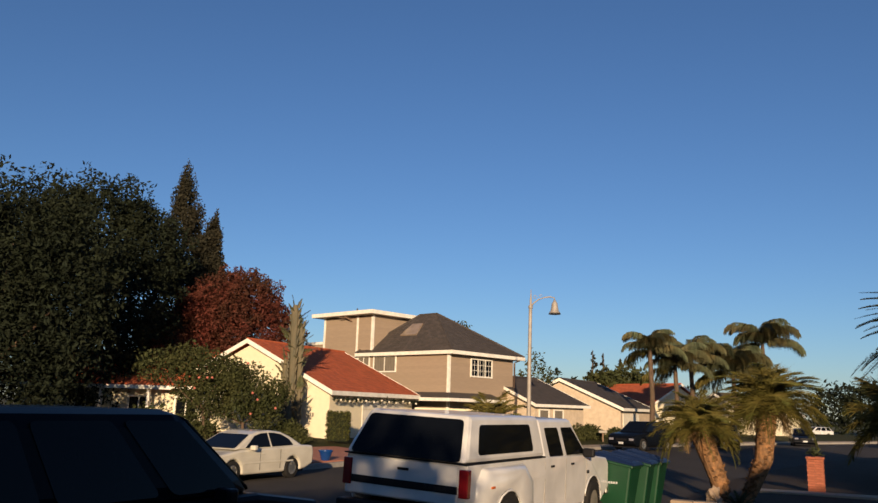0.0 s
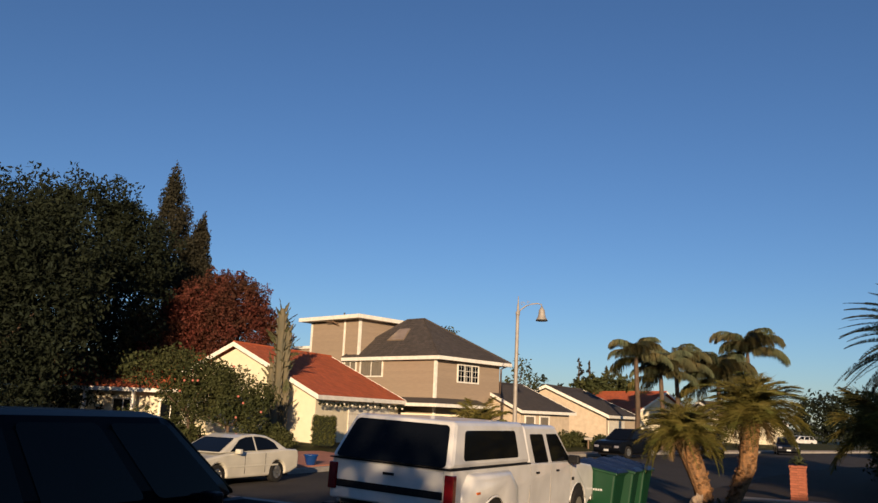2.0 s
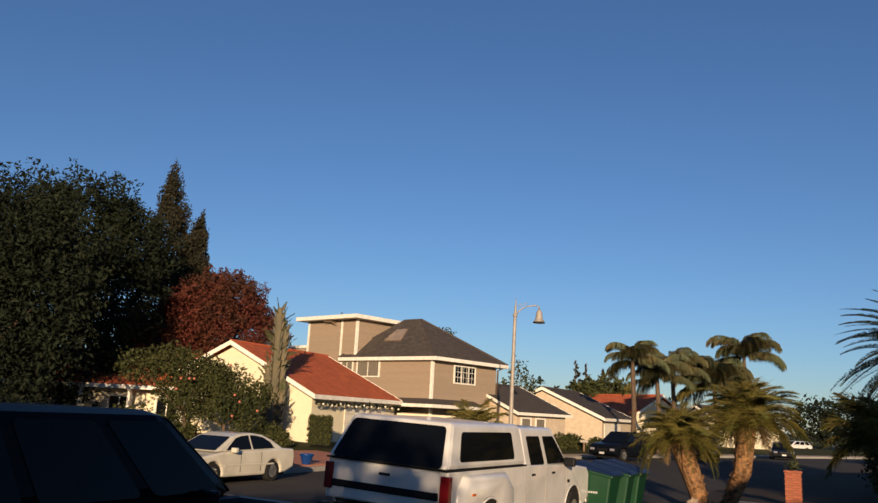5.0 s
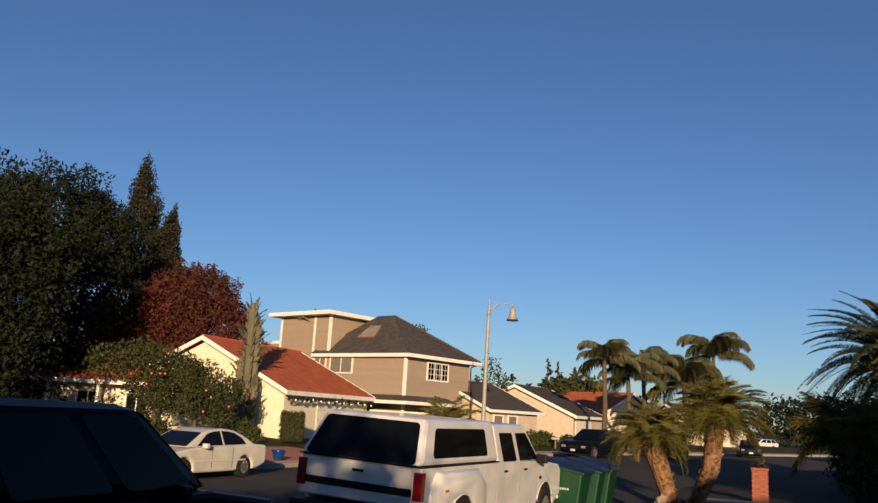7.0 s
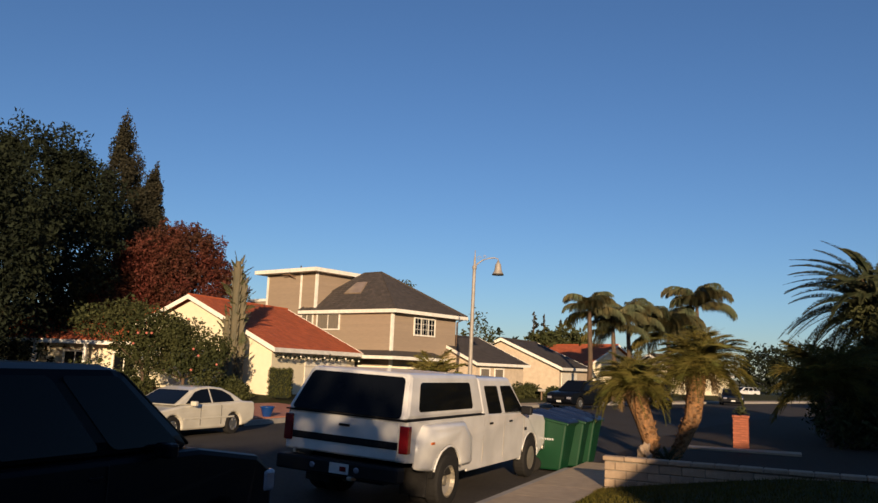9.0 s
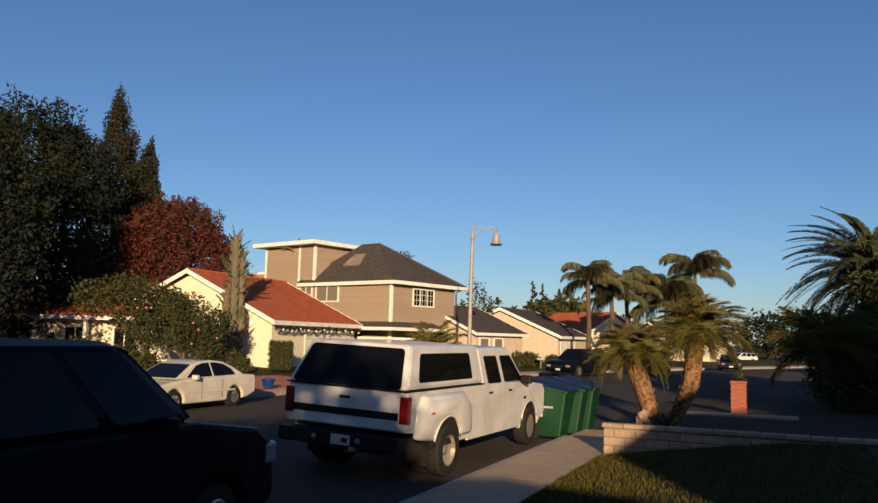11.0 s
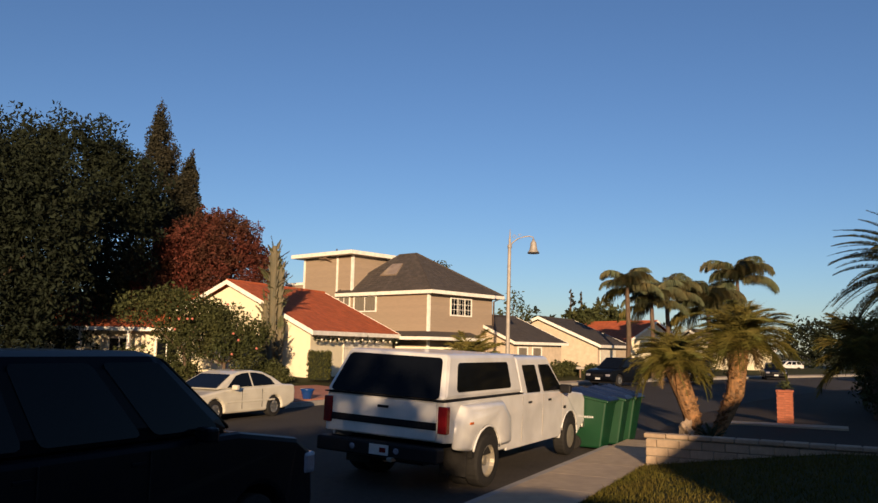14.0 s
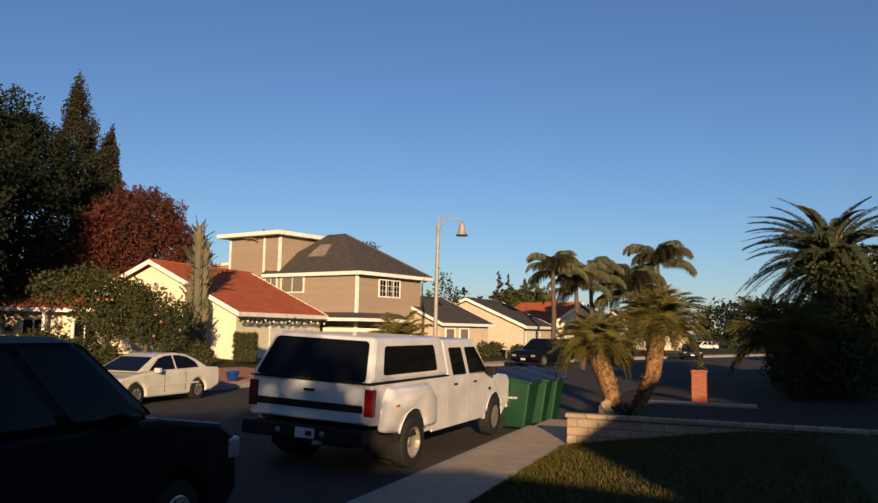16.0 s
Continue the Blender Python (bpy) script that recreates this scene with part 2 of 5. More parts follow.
def lathe(bm, profile, seg=20, m=None, cap=True):
    """A body turned round the z axis from (radius, height) pairs."""
    rings = []
    for r, z in profile:
        rings.append([bm.verts.new((r * math.cos(k * math.tau / seg), r * math.sin(k * math.tau / seg), z)) for k in range(seg)])
    for a, b in zip(rings, rings[1:]):
        for k in range(seg):
            bm.faces.new((a[k], a[(k + 1) % seg], b[(k + 1) % seg], b[k]))
    if cap:
        bm.faces.new(rings[0][::-1])
        bm.faces.new(rings[-1])
    if m is not None:
        for ring in rings:
            for v in ring:
                v.co = m @ v.co


def sheet(name, verts, faces, mat, parent=None):
    me = bpy.data.meshes.new(name)
    me.from_pydata([tuple(v) for v in verts], [], faces)
    me.materials.append(mat)
    ob = new(name, me)
    if parent:
        ob.parent = parent
    return ob


# ---- ground, road, kerbs ----
def bend(s):
    """How far the street swings aside at s: straight at first, then bending away."""
    return -0.0042 * max(0.0, min(s, 75) - 24) ** 2 - max(0.0, s - 75) * 0.43


def band(name, n0, n1, z0, z1, s0, s1, mat, thick, step=3.0):
    bm = bmesh.new()
    k = max(1, round((s1 - s0) / step))
    rows = []
    for i in range(k + 1):
        s = s0 + (s1 - s0) * i / k
        rows.append([bm.verts.new(street(s, n + bend(s), z)) for n, z in ((n0, z0), (n1, z1), (n1, z1 - thick), (n0, z0 - thick))])
    for a, b in zip(rows, rows[1:]):
        for j in range(4):
            bm.faces.new((a[j], a[(j + 1) % 4], b[(j + 1) % 4], b[j]))
    bm.faces.new(rows[0])
    bm.faces.new(rows[-1][::-1])
    return new(name, mesh_of(name, bm, mat))


bm = bmesh.new()
box(bm, -900, 900, -300, 1500, -0.6, -0.12)
solid("ground", bm, M["earth"], "dry brown earth that reaches to the horizon", "ground", "structure")
NEAR, FAR = 4.65, 17.6


def crowned_road(s0, s1, step=2.5):
    """The street's surface, a little higher along its middle."""
    bm = bmesh.new()
    prof = ((NEAR - 0.05, -0.06), (7.5, 0.035), (9.5, 0.09), (11.2, 0.11), (13.0, 0.09), (15.0, 0.04), (FAR + 0.05, -0.03), (FAR + 0.05, -0.2), (NEAR - 0.05, -0.2))
    k = round((s1 - s0) / step)
    rows = [[bm.verts.new(street(s0 + (s1 - s0) * i / k, n + bend(s0 + (s1 - s0) * i / k), z)) for n, z in prof] for i in range(k + 1)]
    for a, b in zip(rows, rows[1:]):
        for j in range(len(prof)):
            bm.faces.new((a[j], a[(j + 1) % len(prof)], b[(j + 1) % len(prof)], b[j]))
    return new("road", mesh_of("road", bm, M["asphalt"]))


tagged(crowned_road(-40, 130), "worn grey asphalt street between concrete kerbs", "road", kind="structure")
tagged(band("kerb_near", NEAR - 0.15, NEAR, 0.15, 0.14, -40, 18, M["kerb"], 0.25), "pale concrete kerb along the pavement", "kerb", kind="structure")
tagged(band("kerb_far", FAR, FAR + 0.15, 0.14, 0.15, -40, 110, M["kerb"], 0.25), "pale concrete kerb on the far side of the street", "kerb", kind="structure")

# ---- near side: pavement, lawn, block wall, pillar ----
pavement = thing("pavement", pose(0, 0, 0), "pale concrete pavement of jointed slabs beside the kerb", "pavement", kind="structure")
bm = bmesh.new()
for k in range(-10, 13):
    s = k * 1.5
    p = [street(s + a, b + bend(s + a), 0.15) for a, b in ((0.004, 3.25), (1.496, 3.25), (1.496, NEAR - 0.153), (0.004, NEAR - 0.153))]
    slab(bm, p, 0.12)
    part("paving_slab", bm, M["concrete"], pavement)
    bm = bmesh.new()
bm.free()
tagged(band("pavement_far", FAR + 0.16, FAR + 1.5, 0.15, 0.17, -30, 100, M["concrete"], 0.2), "pale concrete pavement on the far side", "pavement", kind="structure")


def height_near(n):
    return 0.14 + 0.5 * max(0.0, min(1.0, (3.2 - n) / 3.4)) ** 0.9


def ground_sheet(name, s0, s1, n0, n1, height, mat, label, category, ks=30, kn=12, rough=0.015):
    verts, faces = [], []
    for i in range(ks + 1):
        for j in range(kn + 1):
            s, n = s0 + (s1 - s0) * i / ks, n0 + (n1 - n0) * j / kn
            p = street(s, n + bend(s), height(n))
            p.z += rough * noise.noise(p * 1.3)
            verts.append(p)
    for i in range(ks):
        for j in range(kn):
            a = i * (kn + 1) + j
            faces.append((a, a + kn + 1, a + kn + 2, a + 1))
    return tagged(sheet(name, verts, faces, mat), label, category, kind="structure")


ground_sheet("lawn_near", -25, 15.3, -40, 3.24, height_near, M["grass"], "mown green lawn that rises from the pavement", "lawn", 60, 40)
ground_sheet("yard_near", 15.3, 60, -60, NEAR - 0.02, lambda n: -0.04 + 0.17 * max(0, min(1, (4.6 - n) / 1.6)), M["soil"], "bare dark planting soil of the next front yard", "yard", 40, 30)
ground_sheet("yard_far", -30, 105, FAR + 1.5, FAR + 60, lambda n: 0.16 + 0.45 * max(0, min(1, (n - FAR - 1.5) / 7)), M["grass"], "green front yards on the far side", "yard", 60, 30)

# grass blades on the lawn near the pavement
rng = np.random.default_rng(4)
verts, faces = [], []
for i in range(26000):
    s, n = rng.uniform(5, 15.2), 3.22 - rng.uniform(0, 1) ** 1.3 * 4.5
    p = street(s, n, height_near(n))
    a, h, w = rng.uniform(0, math.tau), rng.uniform(0.03, 0.075), rng.uniform(0.005, 0.010)
    d = Vector((math.cos(a), math.sin(a), 0))
    tip = p + Vector((rng.normal(0, 0.025), rng.normal(0, 0.025), h))
    k = len(verts)
    verts += [p - d * w, p + d * w, tip]
    faces.append((k, k + 1, k + 2))
tagged(sheet("grass", verts, faces, M["blade"]), "short green lawn grass beside the pavement", "grass", kind="stuff")


def unit_block(name, lx, ly, lz, mat, bevel=0.012):
    """A block with chamfered edges, centred, for laying in courses."""
    bm = bmesh.new()
    box(bm, -lx / 2, lx / 2, -ly / 2, ly / 2, -lz / 2, lz / 2)
    bmesh.ops.bevel(bm, geom=bm.edges[:], offset=bevel, segments=1, affect="EDGES")
    return mesh_of(name, bm, mat)


# low wall of slump blocks across the lot line
wall_m = facing(street(15.4, 3.2, 0.0), 118)
low_wall = thing("garden_wall", wall_m, "low tan slump-block garden wall with a capping course", "garden wall", kind="structure")
WALL_L = 11.0
bm = bmesh.new()
box(bm, 0.02, WALL_L, 0.03, 0.18, 0.0, 0.66)
part("mortar_core", bm, M["mortar"], low_wall)
rng = np.random.default_rng(8)
blk = [unit_block("block", 0.40, 0.205, 0.148, M["block"], 0.014), unit_block("block_half", 0.195, 0.205, 0.148, M["block"], 0.014)]
capm = unit_block("cap_block", 0.40, 0.26, 0.085, M["block"], 0.016)
for c in range(4):
    x = 0.0
    z = 0.075 + 0.16 * c + 0.005
    if c % 2:
        share("block", blk[1], low_wall, pose(0.0975, 0.105, z))
        x = 0.205
    while x < WALL_L - 0.2:
        share("block", blk[0], low_wall, pose(x + 0.2 + rng.normal(0, .002), 0.105 + rng.normal(0, .004), z, 0, rng.normal(0, .25), rng.normal(0, .35)))
        x += 0.41
x = -0.03
while x < WALL_L - 0.2:
    share("cap_block", capm, low_wall, pose(x + 0.2, 0.105 + rng.normal(0, .003), 0.70 + rng.normal(0, .003), 0, rng.normal(0, .3), rng.normal(0, .4)))
    x += 0.408

# brick pillar with a potted plant on it
pil_p = street(26.8, 1.3, 0.10)
pillar = thing("brick_pillar", facing(pil_p, 28), "square red brick pillar with a projecting cap course", "pillar")
bm = bmesh.new()
box(bm, -0.214, 0.214, -0.214, 0.214, -0.3, 1.0)
part("mortar_core", bm, M["mortar_red"], pillar)
bk = unit_block("brick", 0.20, 0.095, 0.062, M["brick_red"], 0.006)
for c in range(15):
    z = 0.03 + c * 0.072
    ex = 0.03 if c == 14 else 0.0
    for side in range(4):
        rot = Matrix.Rotation(side * math.pi / 2, 4, "Z")
        off = 0.0 if c % 2 else 0.1
        for j in range(2):
            share("brick", bk, pillar, rot @ pose(-0.13 + j * 0.21 + off * 0.4, -0.175 - ex, z, 0, 0, float(rng.normal(0, .5))))

# ---- foliage ----


def leaves(name, blobs, count, size, mat, parent, seed=0, hollow=0.55, gaps=0.0, squash=1.0):
    """Many small folded leaves round the shells of a few uneven blobs (centre, radii)."""
    g = np.random.default_rng(seed)
    vol = np.array([b[1][0] * b[1][1] * b[1][2] for b in blobs]) ** (2 / 3)
    pick = g.choice(len(blobs), count, p=vol / vol.sum())
    d = g.normal(size=(count, 3))
    d /= np.linalg.norm(d, axis=1)[:, None]
    r = hollow + (1 - hollow) * g.random(count) ** 0.5
    c = np.array([b[0] for b in blobs])[pick]
    rad = np.array([b[1] for b in blobs])[pick]
    bump = 1 + 0.22 * np.sin(d[:, 0] * 7 + pick) * np.sin(d[:, 1] * 6 + pick * 2) + 0.16 * np.sin(d[:, 2] * 13 + pick) * np.sin(d[:, 0] * 11)
    p = c + d * rad * (r * bump)[:, None]
    if gaps:
        q = np.sin(p[:, 0] * 2.7 + 1) * np.sin(p[:, 1] * 2.3) * np.sin(p[:, 2] * 2.9 + 2)
        p = p[q < 1 - gaps]
    k = len(p)
    a = g.normal(size=(k, 3))
    a /= np.linalg.norm(a, axis=1)[:, None]
    b = np.cross(a, g.normal(size=(k, 3)))
    b /= np.linalg.norm(b, axis=1)[:, None]
    s = size * g.uniform(0.6, 1.3, k)[:, None]
    up = np.cross(a, b) * s * 0.15
    v = np.stack([p - a * s, p + b * s * 0.42 + up, p + a * s, p - b * s * 0.42 + up], 1).reshape(-1, 3)
    f = np.arange(4 * k).reshape(k, 4)
    me = bpy.data.meshes.new(name)
    me.from_pydata(v.tolist(), [], f.tolist())
    me.materials.append(mat)
    ob = new(name, me)
    ob.parent = parent
    return ob


def limbs(parent, base, tips, r0, mat, seed=1):
    """A trunk from base that forks to the given tips."""
    g = np.random.default_rng(seed)
    bm = bmesh.new()
    base = Vector(base)
    mid = Vector(np.mean([list(t) for t in tips], axis=0))
    fork = base.lerp(mid, 0.45)
    tube(bm, [base, base.lerp(fork, 0.5) + Vector(g.normal(0, 0.06, 3)), fork], [r0, r0 * 0.85, r0 * 0.7], 9)
    part("trunk", bm, mat, parent, smooth=True)
    for t in tips:
        bm = bmesh.new()
        t = Vector(t)
        tube(bm, [fork - Vector((0, 0, 0.1)), fork.lerp(t, 0.5) + Vector(g.normal(0, 0.15, 3)), t], [r0 * 0.5, r0 * 0.32, r0 * 0.1], 7)
        part("limb", bm, mat, parent, smooth=True)


def tree(name, p, label, blobs, count, size, leafmat, r0=0.16, seed=0, gaps=0.15, hollow=0.5, category="tree", group=""):
    t = thing(name, pose(*p), label, category, group)
    tips = [Vector(b[0]) for b in blobs[:7]]
    limbs(t, (0, 0, -0.1), tips, r0, M["bark"], seed)
    leaves("crown", blobs, count, size, leafmat, t, seed, hollow, gaps)
    return t


def frond_mesh(name, length, droop, leaflet, pairs, mat, width=0.03, vee=0.5, hang=0.0, seed=0, loose=0.1):
    """A feather leaf along x: a bowed midrib with narrow leaflets on both sides."""
    g = np.random.default_rng(seed)
    v, f = [], []
    at = lambda q: Vector((length * (q - 0.17 * droop * q ** 3), 0, -droop * length * 0.55 * q ** 2.4))
    last = None
    for i in range(9):
        q = i / 8
        p, w = at(q), 0.035 * (1 - 0.85 * q)
        ring = [p + Vector((0, -w, 0)), p + Vector((0, 0, w * 0.7)), p + Vector((0, w, 0)), p + Vector((0, 0, -w * 0.7))]
        k = len(v)
        v += ring
        if last is not None:
            for j in range(4):
                f.append((last + j, last + (j + 1) % 4, k + (j + 1) % 4, k + j))
        last = k
    for i in range(pairs):
        q = 0.16 + 0.84 * (i + 0.5) / pairs
        ll = leaflet * math.sin(math.pi * min(1, 0.18 + q * 0.8)) ** 0.6
        for sgn in (-1, 1):
            p = at(q)
            fwd = (at(min(1, q + 0.03)) - at(q - 0.03)).normalized()
            tip = p + fwd * ll * (0.50 + g.normal(0, 1.2 * loose)) + Vector((0, sgn * ll * (0.72 + g.normal(0, loose)), ll * (vee * 0.5 - hang) + g.normal(0, loose) * ll))
            mid = p.lerp(tip, 0.5) + Vector((0, 0, ll * (0.08 + 0.18 * hang)))
            w = Vector((width * 0.5, 0, width * 0.3))
            k = len(v)
            v += [p - w * 0.7, p + w * 0.7, mid + w, mid - w, tip]
            f += [(k, k + 1, k + 2, k + 3), (k + 3, k + 2, k + 4)]
    me = bpy.data.meshes.new(name)
    me.from_pydata([tuple(q) for q in v], [], f)
    me.materials.append(mat)
    return me


def palm(name, p, label, trunk_pts, radii, fronds, count, lo, hi, seed=0, boots=True, dry=None, group="palms", spread=1.0):
    t = thing(name, pose(*p), label, "palm tree", group)
    g = np.random.default_rng(seed)
    bm = bmesh.new()
    tube(bm, trunk_pts, radii, 14)
    if boots:
        pts = [Vector(q) for q in trunk_pts]
        turns = int((pts[-1] - pts[0]).length / 0.035)
        for i in range(turns):
            q = i / turns * (len(pts) - 1)
            j = min(int(q), len(pts) - 2)
            c, r = pts[j].lerp(pts[j + 1], q - j), radii[j] + (radii[j + 1] - radii[j]) * (q - j)
            for e in range(3):
                a = i * 2.4 + e * 2.1 + g.uniform(-0.7, 0.7)
                o = Vector((math.cos(a), math.sin(a), 0))
                s = Vector((-o.y, o.x, 0)) * 0.055
                vs = [bm.verts.new(x) for x in (c + o * r * 0.9 - s, c + o * r * 0.9 + s, c + o * (r + 0.05) + Vector((0, 0, 0.08)) + s * .5, c + o * (r + 0.03) + Vector((0, 0, 0.08)) - s * .5, c + o * r * 0.9 + Vector((0, 0, 0.10)))]
                bm.faces.new((vs[0], vs[1], vs[2], vs[3]))
                bm.faces.new((vs[3], vs[2], vs[4]))
    part("trunk", bm, M["palm_bark" if boots else "bark"], t)
    top = Vector(trunk_pts[-1])
    for i in range(count):
        q = (i + 0.5) / count
        az, el = i * 137.5 + g.normal(0, 8), lo + (hi - lo) * q + g.normal(0, 5)
        me = fronds[i % len(fronds)] if not (dry and el < lo + (hi - lo) * 0.12) else dry
        sc = g.uniform(0.82, 1.1) * spread
        share("frond", me, t, Matrix.Translation(top) @ pose(0, 0, 0, 0, 0, az) @ pose(0, 0, 0, g.normal(0, 12), -el, 0) @ Matrix.Scale(sc, 4))
    return t


# planter palms behind the garden wall
fm = [frond_mesh("frond", 1.38, d, 0.42, 84, M["frond"], 0.011, 0.55, 0.22, i, 0.22) for i, d in enumerate((1.0, 1.5, 0.75, 1.25))]
dryf = frond_mesh("frond", 0.75, 1.2, 0.30, 40, M["frond_dry"], 0.012, 0.2, 0.3, 9, 0.25)
palm("date_palm", (6.75, 19.6, 0.30), "short date palm with a stout shaggy leaning trunk", [(0.20, 0, -0.2), (0.14, 0, 0.4), (-0.03, 0, 0.9), (-0.32, 0, 1.66)],
     [0.17, 0.20, 0.23, 0.26], fm, 70, -18, 88, 3, dry=dryf, spread=0.82)
palm("date_palm", (7.75, 20.0, 0.30), "short date palm with a curved shaggy trunk", [(-0.2, 0, -0.2), (0.12, 0, 0.35), (0.40, 0, 0.95), (0.54, 0, 2.2)],
     [0.15, 0.18, 0.21, 0.25], fm, 76, -14, 88, 5, dry=dryf, spread=1.0)

# pale concrete apron beside the pillar, a bleached rock and small plants
bm = bmesh.new()
slab(bm, [street(25.6, 3.0, 0.175), street(26.4, 3.0, 0.175), street(26.4, -0.4, 0.2), street(25.6, -0.4, 0.2)], 0.12)
solid("walkway", bm, M["concrete"], "pale concrete walkway beside the brick pillar", "walkway", "structure")
rock = thing("garden_rock", pose(6.35, 18.4, 0.3) @ Matrix.Scale(0.5, 4), "pale bleached rock among planting by the palm trunk", "rock")
bm = bmesh.new()
bmesh.ops.create_icosphere(bm, subdivisions=3, radius=0.30)
for v in bm.verts:
    v.co *= 1 + 0.9 * noise.noise(v.co * 5)
    v.co.z = v.co.z * 1.5 + 0.35
part("stone", bm, M["block"], rock)
for k, (p, ln, cnt, lab) in enumerate((((7.0, 18.7, 0.14), 0.55, 22, "small dark spiky plant at the foot of the palms"), (tuple(pil_p + Vector((0, 0, 1.08))), 0.30, 14, "small spiky plant on top of the pillar"))):
    t = thing("spiky_plant", pose(*p), lab, "plant", "spiky plants")
    me = frond_mesh("leaf_blade", ln, 0.5, 0.10, 6, M["frond_dark"], 0.03, 0.2, 0.0, 40 + k)
    for i in range(cnt):
        share("leaf_blade", me, t, pose(0, 0, 0.02, 0, 0, i * 137.5) @ pose(0, 0, 0, 0, -(15 + 70 * (i + 0.5) / cnt), 0))

# ---- vehicles ----


def tyre_mesh(r, w):
    bm = bmesh.new()
    lathe(bm, [(r * 0.60, -w / 2), (r * 0.80, -w / 2), (r * 0.95, -w * 0.46), (r, -w * 0.32), (r, w * 0.32), (r * 0.95, w * 0.46), (r * 0.80, w / 2), (r * 0.60, w / 2)], 28, Matrix.Rotation(math.pi / 2, 4, "X"), False)
    return mesh_of("tyre", bm, M["rubber"], False)


def rim_mesh(r, w, mat, deep=0.0, spokes=0):
    """Seen from -y: a dished wheel with a hub."""
    bm = bmesh.new()
    turn = Matrix.Rotation(math.pi / 2, 4, "X")
    lathe(bm, [(r * 0.62, -w * 0.4), (r * 0.62, w * 0.44), (r * 0.56, w * 0.47), (r * 0.52, w * 0.40 - deep * .5), (r * 0.30, w * 0.36 - deep), (r * 0.20, w * 0.36 - deep), (r * 0.18, w * 0.44 - deep * .4), (r * 0.05, w * 0.46 - deep * .4)], 24, turn)
    for i in range(spokes):
        a = i * math.tau / spokes
        box(bm, -0.03, 0.03, -w * 0.46, -w * 0.30, r * 0.12, r * 0.56, Matrix.Rotation(a, 4, "Y"))
    return mesh_of("rim", bm, mat, False)


def add_wheels(car, spots, r, w, mat, deep=0.0, spokes=0):
    ty, ri = tyre_mesh(r, w), rim_mesh(r, w, mat, deep, spokes)
    for x, y in spots:
        m = pose(x, y, r, 0, 0, 0 if y < 0 else 180)
        wheel = new("wheel")
        wheel.parent, wheel.matrix_local = car, m
        share("tyre", ty, wheel, pose(0, 0, 0))
        share("rim", ri, wheel, pose(0, 0, 0))


def arch(cx, cz, r, a0=200, a1=-20, k=10):
    return [(cx + r * math.cos(radians(a0 + (a1 - a0) * i / k)), cz + r * math.sin(radians(a0 + (a1 - a0) * i / k))) for i in range(k + 1)]


def extrude_profile(bm, pts, y0, y1, tuck=0.0, waist=None):
    """A side outline (x, z) pulled across the car; tuck narrows what lies above and below the waist."""
    def hw(z, y):
        if not tuck:
            return y
        return y * (1 - tuck * abs(z - waist))
    a = [bm.verts.new((x, hw(z, y0), z)) for x, z in pts]
    b = [bm.verts.new((x, hw(z, y1), z)) for x, z in pts]
    k = len(a)
    bm.faces.new(a)
    bm.faces.new(b[::-1])
    for i in range(k):
        bm.faces.new((a[i], b[i], b[(i + 1) % k], a[(i + 1) % k]))


def frustum(bm, base, roof):
    """A cabin between a base (x0, x1, half width, z) and a roof of the same kind; returns its four side quads."""
    (a0, a1, aw, az), (b0, b1, bw, bz) = base, roof
    low = [(a0, -aw, az), (a1, -aw, az), (a1, aw, az), (a0, aw, az)]
    high = [(b0, -bw, bz), (b1, -bw, bz), (b1, bw, bz), (b0, bw, bz)]
    hull(bm, low, high)
    side = lambda i, j: (low[i], low[j], high[j], high[i])
    return {"right": side(0, 1), "front": side(1, 2), "left": side(2, 3), "rear": side(3, 0)}


def glass(car, quad, u0, u1, v0, v1, name="window", corner=0.05, mat="glass_dark", thick=0.008, label=""):
    bm = bmesh.new()
    panel(bm, quad, u0, u1, v0, v1, thick, corner)
    return part(name, bm, M[mat], car, label)


def block(car, name, mat, b, label="", bevel=0.015, m=None):
    bm = bmesh.new()
    box(bm, *b, m)
    return part(name, bm, M[mat], car, label, bevel=bevel)


# white crew-cab pickup with a camper shell
truck = thing("pickup_truck", facing((-0.56, 12.98, 0.0), 29.6) @ pose(0, 0, 0, 2.1, 0, 0) @ Matrix.Diagonal((1.11, 1.15, 1.07, 1)), "white crew-cab dually pickup truck with camper shell by the kerb", "pickup truck")
bm = bmesh.new()
body = [(0.06, 0.78), (0.06, 1.38), (2.94, 1.38), (5.18, 1.34), (6.28, 1.24), (6.42, 1.12), (6.46, 0.62), (6.30, 0.55)] + arch(5.50, 0.42, 0.50, -5, 185)[0:] + [(4.95, 0.47), (1.90, 0.47)] + arch(1.28, 0.42, 0.50, -5, 148) + [(0.50, 0.74)]
extrude_profile(bm, body, -1.0, 1.0, 0.03, 1.0)
part("body", bm, M["white_paint"], truck, bevel=0.035)
bm = bmesh.new()
cab = frustum(bm, (2.95, 5.18, 0.965, 1.34), (2.97, 4.58, 0.80, 2.025))
part("cab", bm, M["white_paint"], truck, bevel=0.06)
bm = bmesh.new()
shell = frustum(bm, (0.0, 2.93, 0.995, 1.39), (0.36, 2.90, 0.835, 2.07))
part("camper_shell", bm, M["white_paint"], truck, "white fibreglass camper shell", bevel=0.07)
block(truck, "shell_gasket", "black_plastic", (0.01, 2.93, -1.0, 1.0, 1.375, 1.396), bevel=0)
glass(truck, shell["rear"], 0.045, 0.955, 0.03, 0.90, "rear_window", 0.06, label="dark tinted camper shell hatch glass")
glass(truck, shell["right"], 0.125, 0.83, 0.16, 0.80, "side_window", 0.06)
glass(truck, shell["left"], 0.17, 0.875, 0.16, 0.80, "side_window", 0.06)
